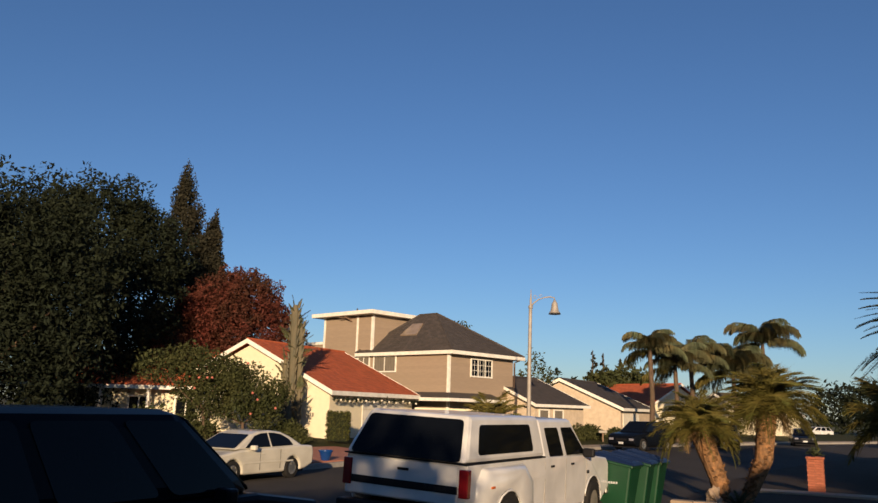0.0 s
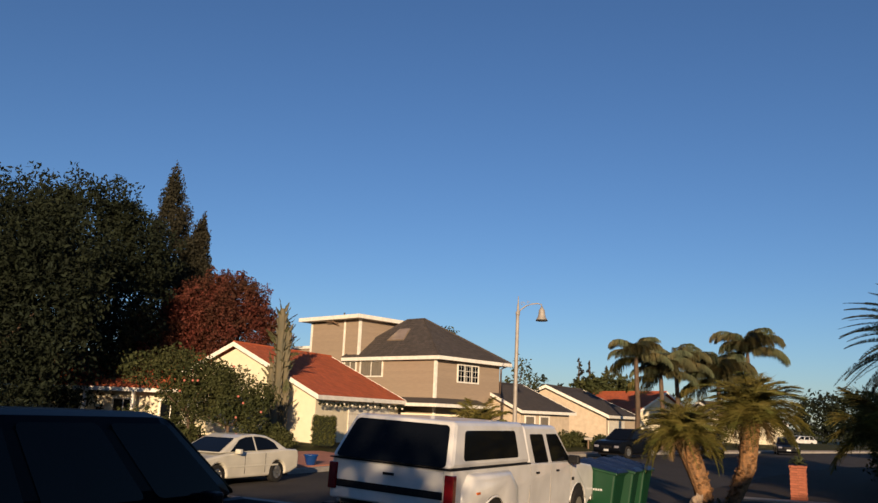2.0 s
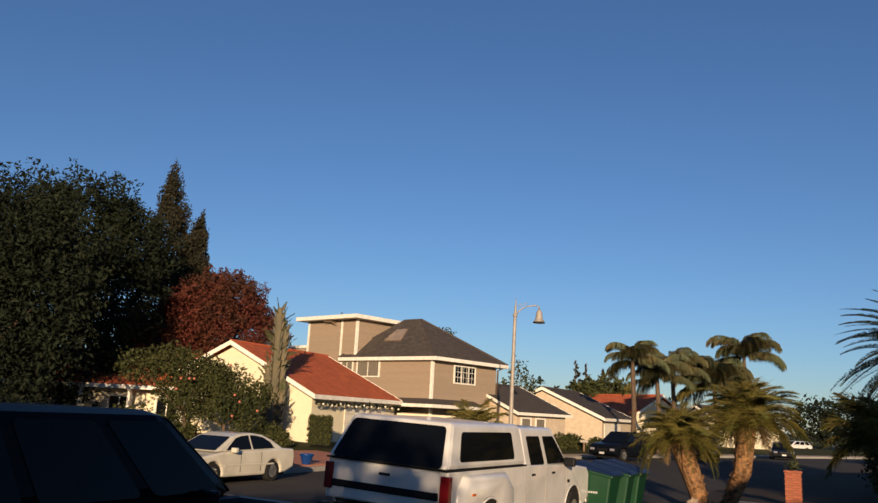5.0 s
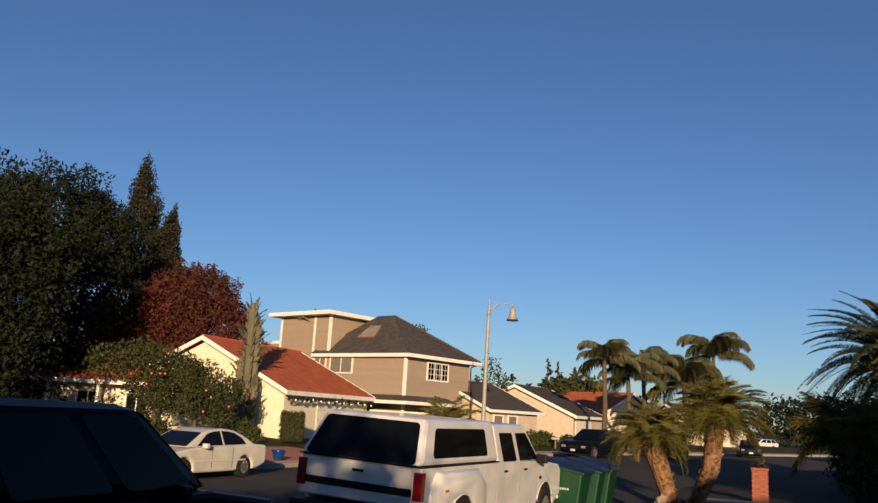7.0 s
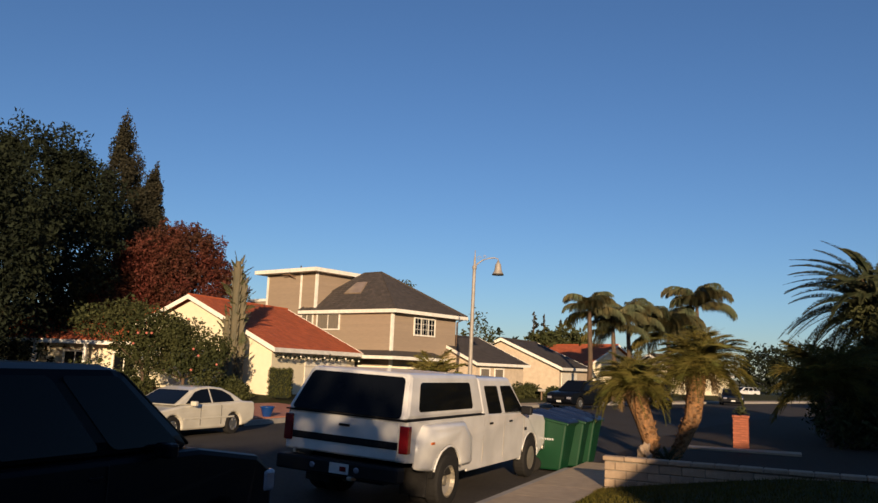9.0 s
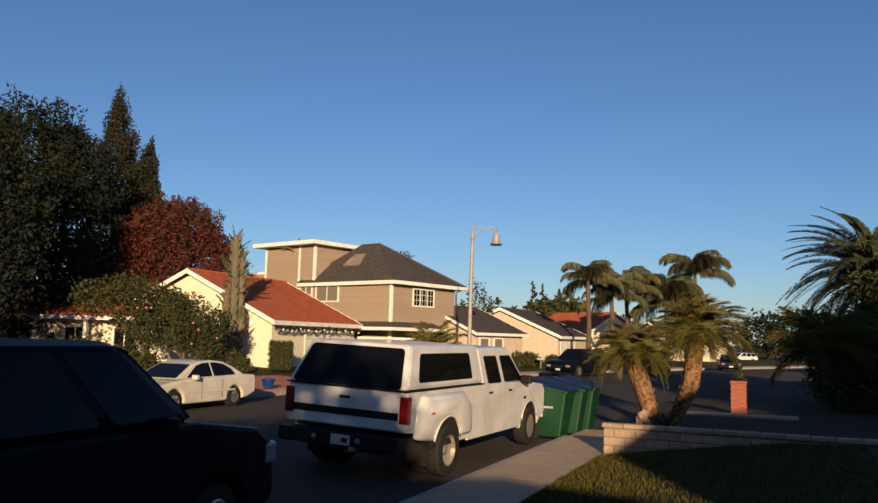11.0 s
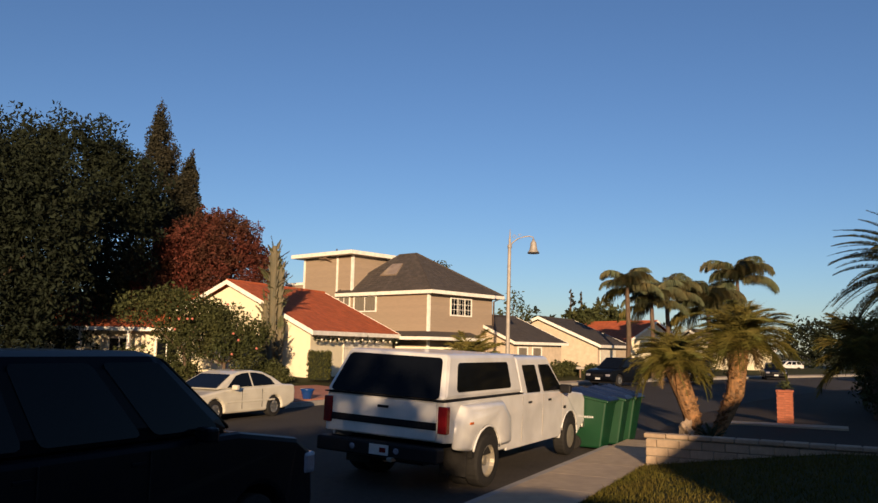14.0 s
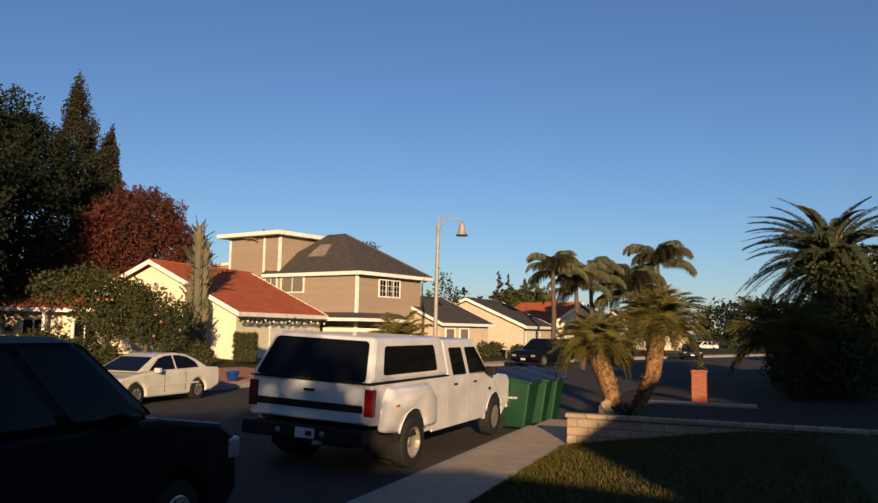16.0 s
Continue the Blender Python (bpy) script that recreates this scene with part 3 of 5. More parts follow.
for side, flip in (("right", 1), ("left", -1)):
    lo, hi = cab["right"][0], cab["right"][3]
    at = lambda x, z: (x, flip * (lo[1] + (hi[1] - lo[1]) * (z - 1.34) / 0.685), z)
    for xs in (((3.22, 1.37), (3.87, 1.37), (3.82, 1.87), (3.20, 1.87)), ((4.04, 1.37), (5.04, 1.37), (4.55, 1.87), (4.00, 1.87))):
        q = [at(*p) for p in xs]
        q = q if flip > 0 else [q[1], q[0], q[3], q[2]]
        glass(truck, q, 0.0, 1.0, 0.0, 1.0, "side_window", 0.04)
glass(truck, cab["front"], 0.05, 0.95, 0.06, 0.94, "windscreen", 0.05)
block(truck, "tailgate", "white_paint", (0.035, 0.07, -0.86, 0.86, 0.80, 1.355), bevel=0.012)
block(truck, "tailgate_band", "black_plastic", (0.022, 0.05, -0.86, 0.86, 0.955, 1.065), "black tailgate trim band", bevel=0.004)
for i in range(5):
    block(truck, "lettering_bar", "rubber", (0.018, 0.03, -0.70 + i * 0.075, -0.65 + i * 0.075, 0.985, 1.035), bevel=0)
block(truck, "tailgate_handle", "black_plastic", (0.02, 0.05, -0.09, 0.09, 1.21, 1.25), bevel=0.004)
block(truck, "hatch_handle", "chrome", (0.13, 0.18, -0.05, 0.05, 1.455, 1.48), bevel=0.003)
for sgn in (-1, 1):
    y = sorted((sgn * 0.88, sgn * 1.02))
    block(truck, "tail_light", "red_lens", (0.028, 0.14, y[0], y[1], 0.91, 1.31), "red tail light", bevel=0.015)
# rear fenders over the twin wheels
for sgn in (-1, 1):
    bm = bmesh.new()
    inner = [(0.30, 0.66), (0.32, 1.10), (0.50, 1.33), (2.00, 1.33), (2.42, 1.06), (2.52, 0.60)] + arch(1.28, 0.42, 0.53, 20, 160)
    mid = [(0.36, 0.66), (0.38, 1.08), (0.58, 1.29), (1.94, 1.29), (2.28, 1.03), (2.34, 0.60)] + arch(1.28, 0.42, 0.53, 20, 160)
    outer = [(0.46, 0.66), (0.48, 1.06), (0.66, 1.22), (1.84, 1.22), (2.10, 0.98), (2.14, 0.60)] + arch(1.28, 0.42, 0.53, 20, 160)
    rings = [[bm.verts.new((x, sgn * y, z)) for x, z in r] for r, y in ((inner, 0.965), (mid, 1.055), (outer, 1.10))]
    for a, b in zip(rings, rings[1:]):
        for k in range(len(a)):
            bm.faces.new((a[k], a[(k + 1) % len(a)], b[(k + 1) % len(a)], b[k]))
    bm.faces.new(rings[0][::-1])
    bm.faces.new(rings[-1])
    part("fender", bm, M["white_paint"], truck, smooth=True, bevel=0.07)
    y = sorted((sgn * 0.60, sgn * 1.07))
    block(truck, "wheel_well", "rubber", (0.80, 1.76, y[0], y[1], 0.50, 0.925), bevel=0)
    y = sorted((sgn * 0.62, sgn * 0.965))
    block(truck, "wheel_well", "rubber", (5.03, 5.97, y[0], y[1], 0.50, 0.90), bevel=0)
    y = sorted((sgn * 1.09, sgn * 1.112))
    block(truck, "marker_light", "amber_lens", (0.62, 0.74, y[0], y[1], 1.02, 1.055), bevel=0.002)
    y = sorted((sgn * 0.97, sgn * 1.19))
    block(truck, "wing_mirror", "black_plastic", (4.86, 4.97, y[0], y[1], 1.31, 1.48), bevel=0.03)
    for x in (3.10, 4.10):
        y = sorted((sgn * 0.985, sgn * 1.012))
        block(truck, "door_handle", "black_plastic", (x + 0.1, x + 0.24, y[0], y[1], 1.19, 1.225), bevel=0.005)
    for x in (2.945, 3.95, 5.06):
        y = sorted((sgn * 0.975, sgn * 0.993))
        block(truck, "door_seam", "lamp_grey", (x, x + 0.012, y[0], y[1], 0.55, 1.32), bevel=0)
    y = sorted((sgn * 0.97, sgn * 1.0))
    block(truck, "badge", "black_plastic", (5.10, 5.22, y[0], y[1], 0.98, 1.04), bevel=0.003)
for sgn in (-1, 1):
    for cx, y, r in ((1.28, 1.10, 0.535), (5.50, 0.985, 0.50)):
        bm = bmesh.new()
        tube(bm, [(x, sgn * y, z) for x, z in arch(cx, 0.42, r, 20, 160, 14)], 0.016, 6)
        part("arch_lip", bm, M["white_paint"], truck, smooth=True)
    y = sorted((sgn * 0.95, sgn * 0.985))
    block(truck, "rocker_panel", "white_paint", (2.30, 4.92, y[0], y[1], 0.44, 0.56), bevel=0.012)
    y = sorted((sgn * 0.60, sgn * 1.02))
    block(truck, "mud_flap", "rubber", (0.72, 0.74, y[0], y[1], 0.22, 0.62), bevel=0)
    bm = bmesh.new()
    lathe(bm, [(0.045, -0.02), (0.045, 0.0), (0.03, 0.012)], 12, pose(-0.16, sgn * 0.36, 0.62, 0, -90, 0))
    part("reversing_lamp", bm, M["clear_lens"], truck)
bm = bmesh.new()
box(bm, -0.16, 0.10, -0.98, 0.98, 0.50, 0.72)
part("rear_bumper", bm, M["black_plastic"], truck, "black step bumper", bevel=0.03)
block(truck, "licence_plate", "plate", (-0.168, -0.155, -0.24, 0.07, 0.54, 0.69), "pale licence plate", bevel=0.003)
block(truck, "plate_bar", "red_lens", (-0.173, -0.166, -0.20, -0.10, 0.58, 0.65), bevel=0)
block(truck, "tow_hitch", "chrome", (-0.24, -0.10, -0.34, -0.26, 0.47, 0.53), bevel=0.01)
block(truck, "chassis", "black_plastic", (0.3, 6.0, -0.55, 0.55, 0.38, 0.55), bevel=0)
block(truck, "front_bumper", "chrome", (6.40, 6.58, -0.98, 0.98, 0.48, 0.70), bevel=0.03)
block(truck, "grille", "black_plastic", (6.44, 6.48, -0.85, 0.85, 0.76, 1.08), bevel=0.01)
add_wheels(truck, [(5.50, -0.90), (5.50, 0.90)], 0.40, 0.24, M["steel_wheel"], -0.03)
add_wheels(truck, [(1.28, -1.01), (1.28, 1.01)], 0.415, 0.24, M["steel_wheel"], 0.10)
add_wheels(truck, [(1.28, -0.73), (1.28, 0.73)], 0.415, 0.24, M["steel_wheel"], 0.10)


def car(name, m, label, body, base, roof, hw, wheels, r, paint, windows, category="car", rim="chrome", spokes=7, tuck=0.02, arc=None, round_roof=0.09):
    """A car from its side outline, its cabin and its window spans along the cabin's sides."""
    c = thing(name, m, label, category)
    bm = bmesh.new()
    extrude_profile(bm, body, -hw, hw, tuck, 0.62)
    part("body", bm, M[paint], c, bevel=0.06)
    if arc:
        # a cabin with a curved roofline
        wide = lambda z: base[2] - (z - base[3]) * 0.40
        bm = bmesh.new()
        a = [bm.verts.new((x, -wide(z), z)) for x, z in arc]
        b = [bm.verts.new((x, wide(z), z)) for x, z in arc]
        bm.faces.new(a)
        bm.faces.new(b[::-1])
        for i in range(len(arc)):
            bm.faces.new((a[i], b[i], b[(i + 1) % len(arc)], a[(i + 1) % len(arc)]))
        part("cabin", bm, M[paint], c, bevel=0.05)
        for pts in windows:
            for sgn in (-1, 1):
                bm = bmesh.new()
                hull(bm, [(x, sgn * (wide(z) - 0.02), z) for x, z in pts], [(x, sgn * (wide(z) + 0.008), z) for x, z in pts])
                part("side_window", bm, M["glass_dark"], c)
        for (xa, za), (xb, zb), nm in ((arc[-1], arc[-2], "windscreen"), (arc[0], arc[1], "rear_window")):
            wa, wb = wide(za) - 0.07, wide(zb) - 0.07
            q = ((xa, -wa, za), (xa, wa, za), (xb, wb, zb), (xb, -wb, zb))
            q = q if nm == "windscreen" else (q[1], q[0], q[3], q[2])
            glass(c, q, 0.02, 0.98, 0.08, 0.96, nm, 0.05, thick=0.012)
    else:
        bm = bmesh.new()
        q = frustum(bm, base, roof)
        part("cabin", bm, M[paint], c, bevel=round_roof)
        for u0, u1 in windows:
            glass(c, q["right"], u0, u1, 0.10, 0.88, "side_window", 0.06)
            glass(c, q["left"], 1 - u1, 1 - u0, 0.10, 0.88, "side_window", 0.06)
        glass(c, q["front"], 0.06, 0.94, 0.05, 0.92, "windscreen", 0.06)
        glass(c, q["rear"], 0.06, 0.94, 0.10, 0.92, "rear_window", 0.06)
    x1 = max(x for x, _ in body)
    x0 = min(x for x, _ in body)
    for sgn in (-1, 1):
        y = sorted((sgn * (hw - 0.40), sgn * (hw - 0.10)))
        block(c, "headlight", "clear_lens", (x1 - 0.16, x1 - 0.005, y[0], y[1], 0.60, 0.74), "clear headlight", bevel=0.03)
        block(c, "tail_light", "red_lens", (x0 + 0.005, x0 + 0.16, y[0], y[1], 0.72, 0.88), "red tail light", bevel=0.03)
        y = sorted((sgn * (hw - 0.02), sgn * (hw + 0.18)))
        block(c, "wing_mirror", paint, (base[1] - 0.72, base[1] - 0.58, y[0], y[1], base[3] - 0.02, base[3] + 0.12), bevel=0.03)
        for x in (0.36, 0.66):
            xx = base[0] + (base[1] - base[0]) * x
            y = sorted((sgn * (hw - 0.03), sgn * (hw + 0.003)))
            block(c, "door_handle", paint, (xx - 0.2, xx - 0.04, y[0], y[1], base[3] - 0.16, base[3] - 0.125), bevel=0.006)
            block(c, "door_seam", "black_plastic", (xx, xx + 0.012, y[0], sorted((y[0], y[1] - 0.0))[1], 0.34, base[3] - 0.04), bevel=0)
        y = sorted((sgn * (hw - 0.015), sgn * (hw + 0.008)))
        block(c, "rub_strip", paint, (base[0] + 0.5, base[1] - 0.35, y[0], y[1], 0.52, 0.57), bevel=0.004)
    block(c, "grille", "black_plastic", (x1 - 0.06, x1 + 0.004, -0.36, 0.36, 0.58, 0.72), bevel=0.01)
    block(c, "licence_plate", "plate", (x1 - 0.02, x1 + 0.015, -0.16, 0.16, 0.40, 0.52), bevel=0.004)
    block(c, "underbody", "black_plastic", (x0 + 0.3, x1 - 0.3, -hw * 0.8, hw * 0.8, 0.18, 0.34), bevel=0)
    add_wheels(c, [(x, s * (hw - 0.12)) for x in wheels for s in (-1, 1)], r, 0.20, M[rim], 0.0, spokes)
    return c


def sedan_body(wheels=(1.05, 3.72), r=0.36):
    return [(0.02, 0.42), (0.0, 0.78), (0.06, 0.97), (0.75, 1.01), (1.2, 0.98), (3.35, 0.93), (4.30, 0.80), (4.66, 0.68), (4.74, 0.42), (4.60, 0.24)] + arch(wheels[1], 0.31, r, -12, 192) + [(wheels[1] - 0.5, 0.22), (wheels[0] + 0.5, 0.22)] + arch(wheels[0], 0.31, r, -12, 192) + [(0.4, 0.28)]


ARC = [(0.45, 0.95), (1.02, 1.26), (1.42, 1.40), (1.95, 1.455), (2.45, 1.43), (2.78, 1.35), (3.62, 0.93)]
SIDE_GLASS = ([(0.98, 1.0), (2.0, 0.98), (2.04, 1.385), (1.80, 1.38), (1.45, 1.33), (1.12, 1.18)], [(2.08, 0.98), (3.20, 0.97), (2.70, 1.30), (2.42, 1.365), (2.11, 1.385)])


def suv_body(wheels=(0.95, 3.75), r=0.42):
    return [(0.02, 0.45), (0.0, 0.95), (0.08, 1.10), (3.55, 1.08), (4.45, 0.98), (4.70, 0.85), (4.78, 0.45), (4.62, 0.30)] + arch(wheels[1], 0.36, r, -12, 192) + [(wheels[1] - 0.55, 0.28), (wheels[0] + 0.55, 0.28)] + arch(wheels[0], 0.36, r, -12, 192) + [(0.4, 0.33)]


car("sedan", facing(street(21.3, 16.65, 0), 208), "cream-white four-door sedan parked by the far kerb", sedan_body(), (0.55, 3.65, 0.83, 0.93), (1.25, 2.72, 0.63, 1.44), 0.89,
    (1.05, 3.72), 0.32, "cream_paint", SIDE_GLASS, arc=ARC)

# dark van in the shade behind the truck
VAN = [(0.02, 0.45), (0.0, 1.20), (0.10, 1.40), (3.65, 1.40), (4.60, 1.26), (4.88, 1.08), (4.92, 0.50), (4.75, 0.34)] + arch(3.95, 0.40, 0.44, -10, 190) + [(3.4, 0.32), (1.5, 0.32)] + arch(1.0, 0.40, 0.44, -10, 190) + [(0.4, 0.38)]
van = car("van", facing(street(2.75, 6.3, 0), 28), "dark glossy van parked in shade behind the pickup", VAN, (0.04, 3.70, 0.92, 1.38), (0.12, 2.72, 0.74, 2.20), 0.96, (1.0, 3.95), 0.37,
          "dark_paint", ((0.08, 0.34), (0.38, 0.66), (0.70, 0.93)), "van", round_roof=0.16)
for sgn in (-1, 1):
    y = sorted((sgn * 0.66, sgn * 0.972))
    block(van, "headlamp", "clear_lens", (4.72, 4.935, y[0], y[1], 0.84, 1.08), "pale headlamp cover", bevel=0.04)

car("suv", facing((14.5, 51.2, 0.09), 226), "dark blue-black sport utility vehicle facing along the street", suv_body(), (0.1, 3.7, 0.86, 1.06), (0.35, 2.75, 0.70, 1.72), 0.94, (0.95, 3.75), 0.37,
    "dark_paint", ((0.06, 0.30), (0.34, 0.60), (0.64, 0.92)), "car")
car("suv", facing((20.8, 57.6, 0.09), 200), "dark sport utility vehicle parked farther along the street", suv_body(), (0.1, 3.7, 0.86, 1.06), (0.35, 2.75, 0.70, 1.72), 0.94, (0.95, 3.75), 0.37,
    "dark_paint", ((0.06, 0.30), (0.34, 0.60), (0.64, 0.92)))
car("sedan", facing((31.6, 69.5, 0.0), 200), "black sedan with sunlit headlights beyond the palms", sedan_body(), (0.55, 3.65, 0.83, 0.93), (1.25, 2.72, 0.63, 1.44), 0.89, (1.05, 3.72), 0.32,
    "dark_paint", SIDE_GLASS, arc=ARC)
car("station_wagon", facing((45.4, 93.0, 0.0), 242) @ Matrix.Diagonal((0.95, 1, 0.88, 1)), "white station wagon parked far down the street", suv_body(), (0.1, 3.7, 0.86, 1.06), (0.45, 2.75, 0.70, 1.56), 0.94, (0.95, 3.75), 0.37,
    "white_paint", ((0.06, 0.30), (0.34, 0.60), (0.64, 0.92)))

# wheeled bins at the kerb
def wheeled_bin(m, label, marks):
    """A bin whose hinge and wheels lie at +x; its lid falls towards -x."""
    b = thing("wheeled_bin", m, label, "bin", "bins at the kerb")
    bm = bmesh.new()
    hull(bm, [(-0.22, -0.22, 0.04), (0.25, -0.22, 0.04), (0.25, 0.22, 0.04), (-0.22, 0.22, 0.04)], [(-0.36, -0.29, 0.88), (0.32, -0.29, 1.0), (0.32, 0.29, 1.0), (-0.36, 0.29, 0.88)])
    part("body", bm, M["bin_green"], b, bevel=0.035)
    bm = bmesh.new()
    hull(bm, [(-0.39, -0.315, 0.845), (0.35, -0.315, 0.97), (0.35, 0.315, 0.97), (-0.39, 0.315, 0.845)], [(-0.39, -0.315, 0.89), (0.35, -0.315, 1.015), (0.35, 0.315, 1.015), (-0.39, 0.315, 0.89)])
    part("rim", bm, M["bin_green"], b, bevel=0.012)
    bm = bmesh.new()
    hull(bm, [(-0.43, -0.33, 0.885), (0.38, -0.33, 1.02), (0.38, 0.33, 1.02), (-0.43, 0.33, 0.885)], [(-0.36, -0.25, 0.94), (0.32, -0.25, 1.10), (0.32, 0.25, 1.10), (-0.36, 0.25, 0.94)])
    lid = part("lid", bm, M["lid_blue"], b, "dark blue hinged lid", bevel=0.025)
    bm = bmesh.new()
    for y in (-0.12, 0.12):
        hull(bm, [(-0.33, y - 0.03, 0.946), (0.30, y - 0.03, 1.094), (0.30, y + 0.03, 1.094), (-0.33, y + 0.03, 0.946)], [(-0.32, y - 0.015, 0.965), (0.29, y - 0.015, 1.113), (0.29, y + 0.015, 1.113), (-0.32, y + 0.015, 0.965)])
    part("lid_rib", bm, M["lid_blue"], lid)
    bm = bmesh.new()
    tube(bm, [(0.33, -0.24, 1.0), (0.44, -0.24, 1.0), (0.44, 0.24, 1.0), (0.33, 0.24, 1.0)], 0.018, 8)
    part("handle_bar", bm, M["bin_green"], b)
    for y in (-0.27, 0.27):
        bm = bmesh.new()
        lathe(bm, [(0.05, -0.035), (0.12, -0.035), (0.13, -0.02), (0.13, 0.02), (0.12, 0.035), (0.05, 0.035)], 16, pose(0.26, y, 0.13, 90, 0, 0))
        part("wheel", bm, M["rubber"], b)
    for i in range(marks):
        bm = bmesh.new()
        x = -0.10 + i * 0.045
        hull(bm, [(x, 0.258, 0.57), (x + 0.032, 0.258, 0.57), (x + 0.032, 0.264, 0.57), (x, 0.264, 0.57)], [(x, 0.264, 0.605), (x + 0.032, 0.264, 0.605), (x + 0.032, 0.27, 0.605), (x, 0.27, 0.605)])
        part("marking_bar", bm, M["plate"], b, "pale printed marking")
    return b


for i, (q, n, a) in enumerate(((18.7, 5.12, -58), (19.65, 4.98, -64), (20.6, 4.90, -60))):
    wheeled_bin(facing(street(q, n, -0.04), a) @ Matrix.Scale(1.3, 4), ("dark green wheeled bin with blue lid beside the truck", "dark green wheeled bin standing between two others", "dark green wheeled bin at the end of the row")[i], (4, 0, 0)[i])

# blue glazed pot by the far pavement
pot = thing("plant_pot", pose(-4.12, 30.6, 0.16) @ Matrix.Scale(0.82, 4), "glossy cobalt blue glazed plant pot", "plant pot")
bm = bmesh.new()
lathe(bm, [(0.17, 0), (0.20, 0.04), (0.30, 0.42), (0.34, 0.47), (0.34, 0.52), (0.29, 0.52), (0.26, 0.44), (0.02, 0.43)], 24)
part("bowl", bm, M["pot_blue"], pot, smooth=True)

# ---- houses ----


def window(house, name, m, w, h, cols=2, rows=1, grid=0, mat="glass_dark"):
    """A framed window lying in the local xz plane that faces -y; origin at its lower left corner."""
    bm = bmesh.new()
    for b in ((-0.09, w + 0.09, -0.05, 0.02, -0.09, 0), (-0.09, w + 0.09, -0.05, 0.02, h, h + 0.09), (-0.09, 0, -0.05, 0.02, 0, h), (w, w + 0.09, -0.05, 0.02, 0, h)):
        box(bm, *b)
    fr = part("window_frame", bm, M["trim_white"], house, at=m)
    for i in range(cols):
        bm = bmesh.new()
        box(bm, w * i / cols + 0.025, w * (i + 1) / cols - 0.025, -0.018, -0.006, 0.02, h - 0.02)
        part("pane", bm, M[mat], fr)
    bm = bmesh.new()
    for i in range(1, cols):
        box(bm, w * i / cols - 0.03, w * i / cols + 0.03, -0.035, 0.0, 0, h)
    for i in range(1, grid):
        box(bm, w * i / grid - 0.008, w * i / grid + 0.008, -0.03, 0.0, 0, h)
    for i in range(1, rows):
        box(bm, 0, w, -0.028, 0.0, h * i / rows - 0.012, h * i / rows + 0.012)
    if len(bm.verts):
        part("glazing_bar", bm, M["trim_white"], fr)
    else:
        bm.free()
    return fr


def tiles(bm, a, b, c, d, rows, cols, lift=0.02, thick=0.03):
    """Courses of tiles on a roof face: eave a-b, ridge d-c."""
    a, b, c, d = [Vector(p) for p in (a, b, c, d)]
    nrm = (b - a).cross(d - a).normalized()
    nrm = nrm if nrm.z > 0 else -nrm
    for i in range(rows):
        v0, v1 = i / rows, min(1, (i + 1.15) / rows)
        e0, e1 = a.lerp(d, v0), b.lerp(c, v0)
        g0, g1 = a.lerp(d, v1), b.lerp(c, v1)
        k = max(1, round(cols * (e1 - e0).length / max(0.1, (b - a).length)))
        off = 0.5 if i % 2 else 0.0
        for j in range(k):
            u0, u1 = max(0, (j - off) / k), min(1, (j + 1 - off) / k)
            q = [e0.lerp(e1, u0 + .004), e0.lerp(e1, u1 - .004), g0.lerp(g1, u1 - .004), g0.lerp(g1, u0 + .004)]
            up = [nrm * lift, nrm * lift, nrm * 0.004, nrm * 0.004]
            v = [bm.verts.new(p + w) for p, w in zip(q, up)] + [bm.verts.new(q[0]), bm.verts.new(q[1])]
            bm.faces.new(v[:4])
            bm.faces.new((v[4], v[5], v[1], v[0]))


def gable_house(name, m, label, L, W, base, eave, rise, wall, roofmat, ov=0.35, tile=0.32, fascia=0.20, skew=0.5):
    """x runs along the ridge, y across; walls at x = ov, y = ov inside the eaves rectangle L by W."""
    h = thing(name, m, label, "house")
    ry = W * skew
    slope = rise / ry
    z1 = eave - 0.12
    bm = bmesh.new()
    ring = [(ov, base), (W - ov, base), (W - ov, z1 + ov * 0), (ry, z1 + rise - slope * ov), (ov, z1)]
    hull(bm, [(ov, y, z) for y, z in ring], [(L - ov, y, z) for y, z in ring])
    part("wall", bm, M[wall], h)
    for y0, nm in ((0.0, 0), (W, 1)):
        bm = bmesh.new()
        a, b, c, d = (0, y0, eave), (L, y0, eave), (L, ry, eave + rise), (0, ry, eave + rise)
        hull(bm, [Vector(p) - Vector((0, 0, 0.12)) for p in (a, b, c, d)], [Vector(p) for p in (a, b, c, d)])
        roof = part("roof", bm, M[roofmat], h)
        bm = bmesh.new()
        tiles(bm, a, b, c, d, max(2, round(math.hypot(ry, rise) / tile)), max(2, round(L / 0.3)))
        me = mesh_of("roof_tiles", bm, M[roofmat])
        ob = new("roof_tiles", me)
        ob.parent = roof
        tagged(ob, kind="stuff")
        # eave board and the two sloping gable boards
        bm = bmesh.new()
        yy = sorted((y0, y0 + (-0.03 if y0 == 0 else 0.03)))
        box(bm, -0.03, L + 0.03, yy[0], yy[1], eave - fascia, eave + 0.01)
        part("fascia", bm, M["trim_white"], h)
        for x in (-0.03, L):
            bm = bmesh.new()
            lo = [(x, y0, eave - fascia), (x + 0.03, y0, eave - fascia), (x + 0.03, ry, eave + rise - fascia), (x, ry, eave + rise - fascia)]
            hull(bm, lo, [(p[0], p[1], p[2] + fascia + 0.03) for p in lo])
            part("gable_board", bm, M["trim_white"], h)
    bm = bmesh.new()
    tube(bm, [(0, ry, eave + rise + 0.02), (L, ry, eave + rise + 0.02)], 0.07, 8)
    part("ridge_cap", bm, M[roofmat], h)
    return h


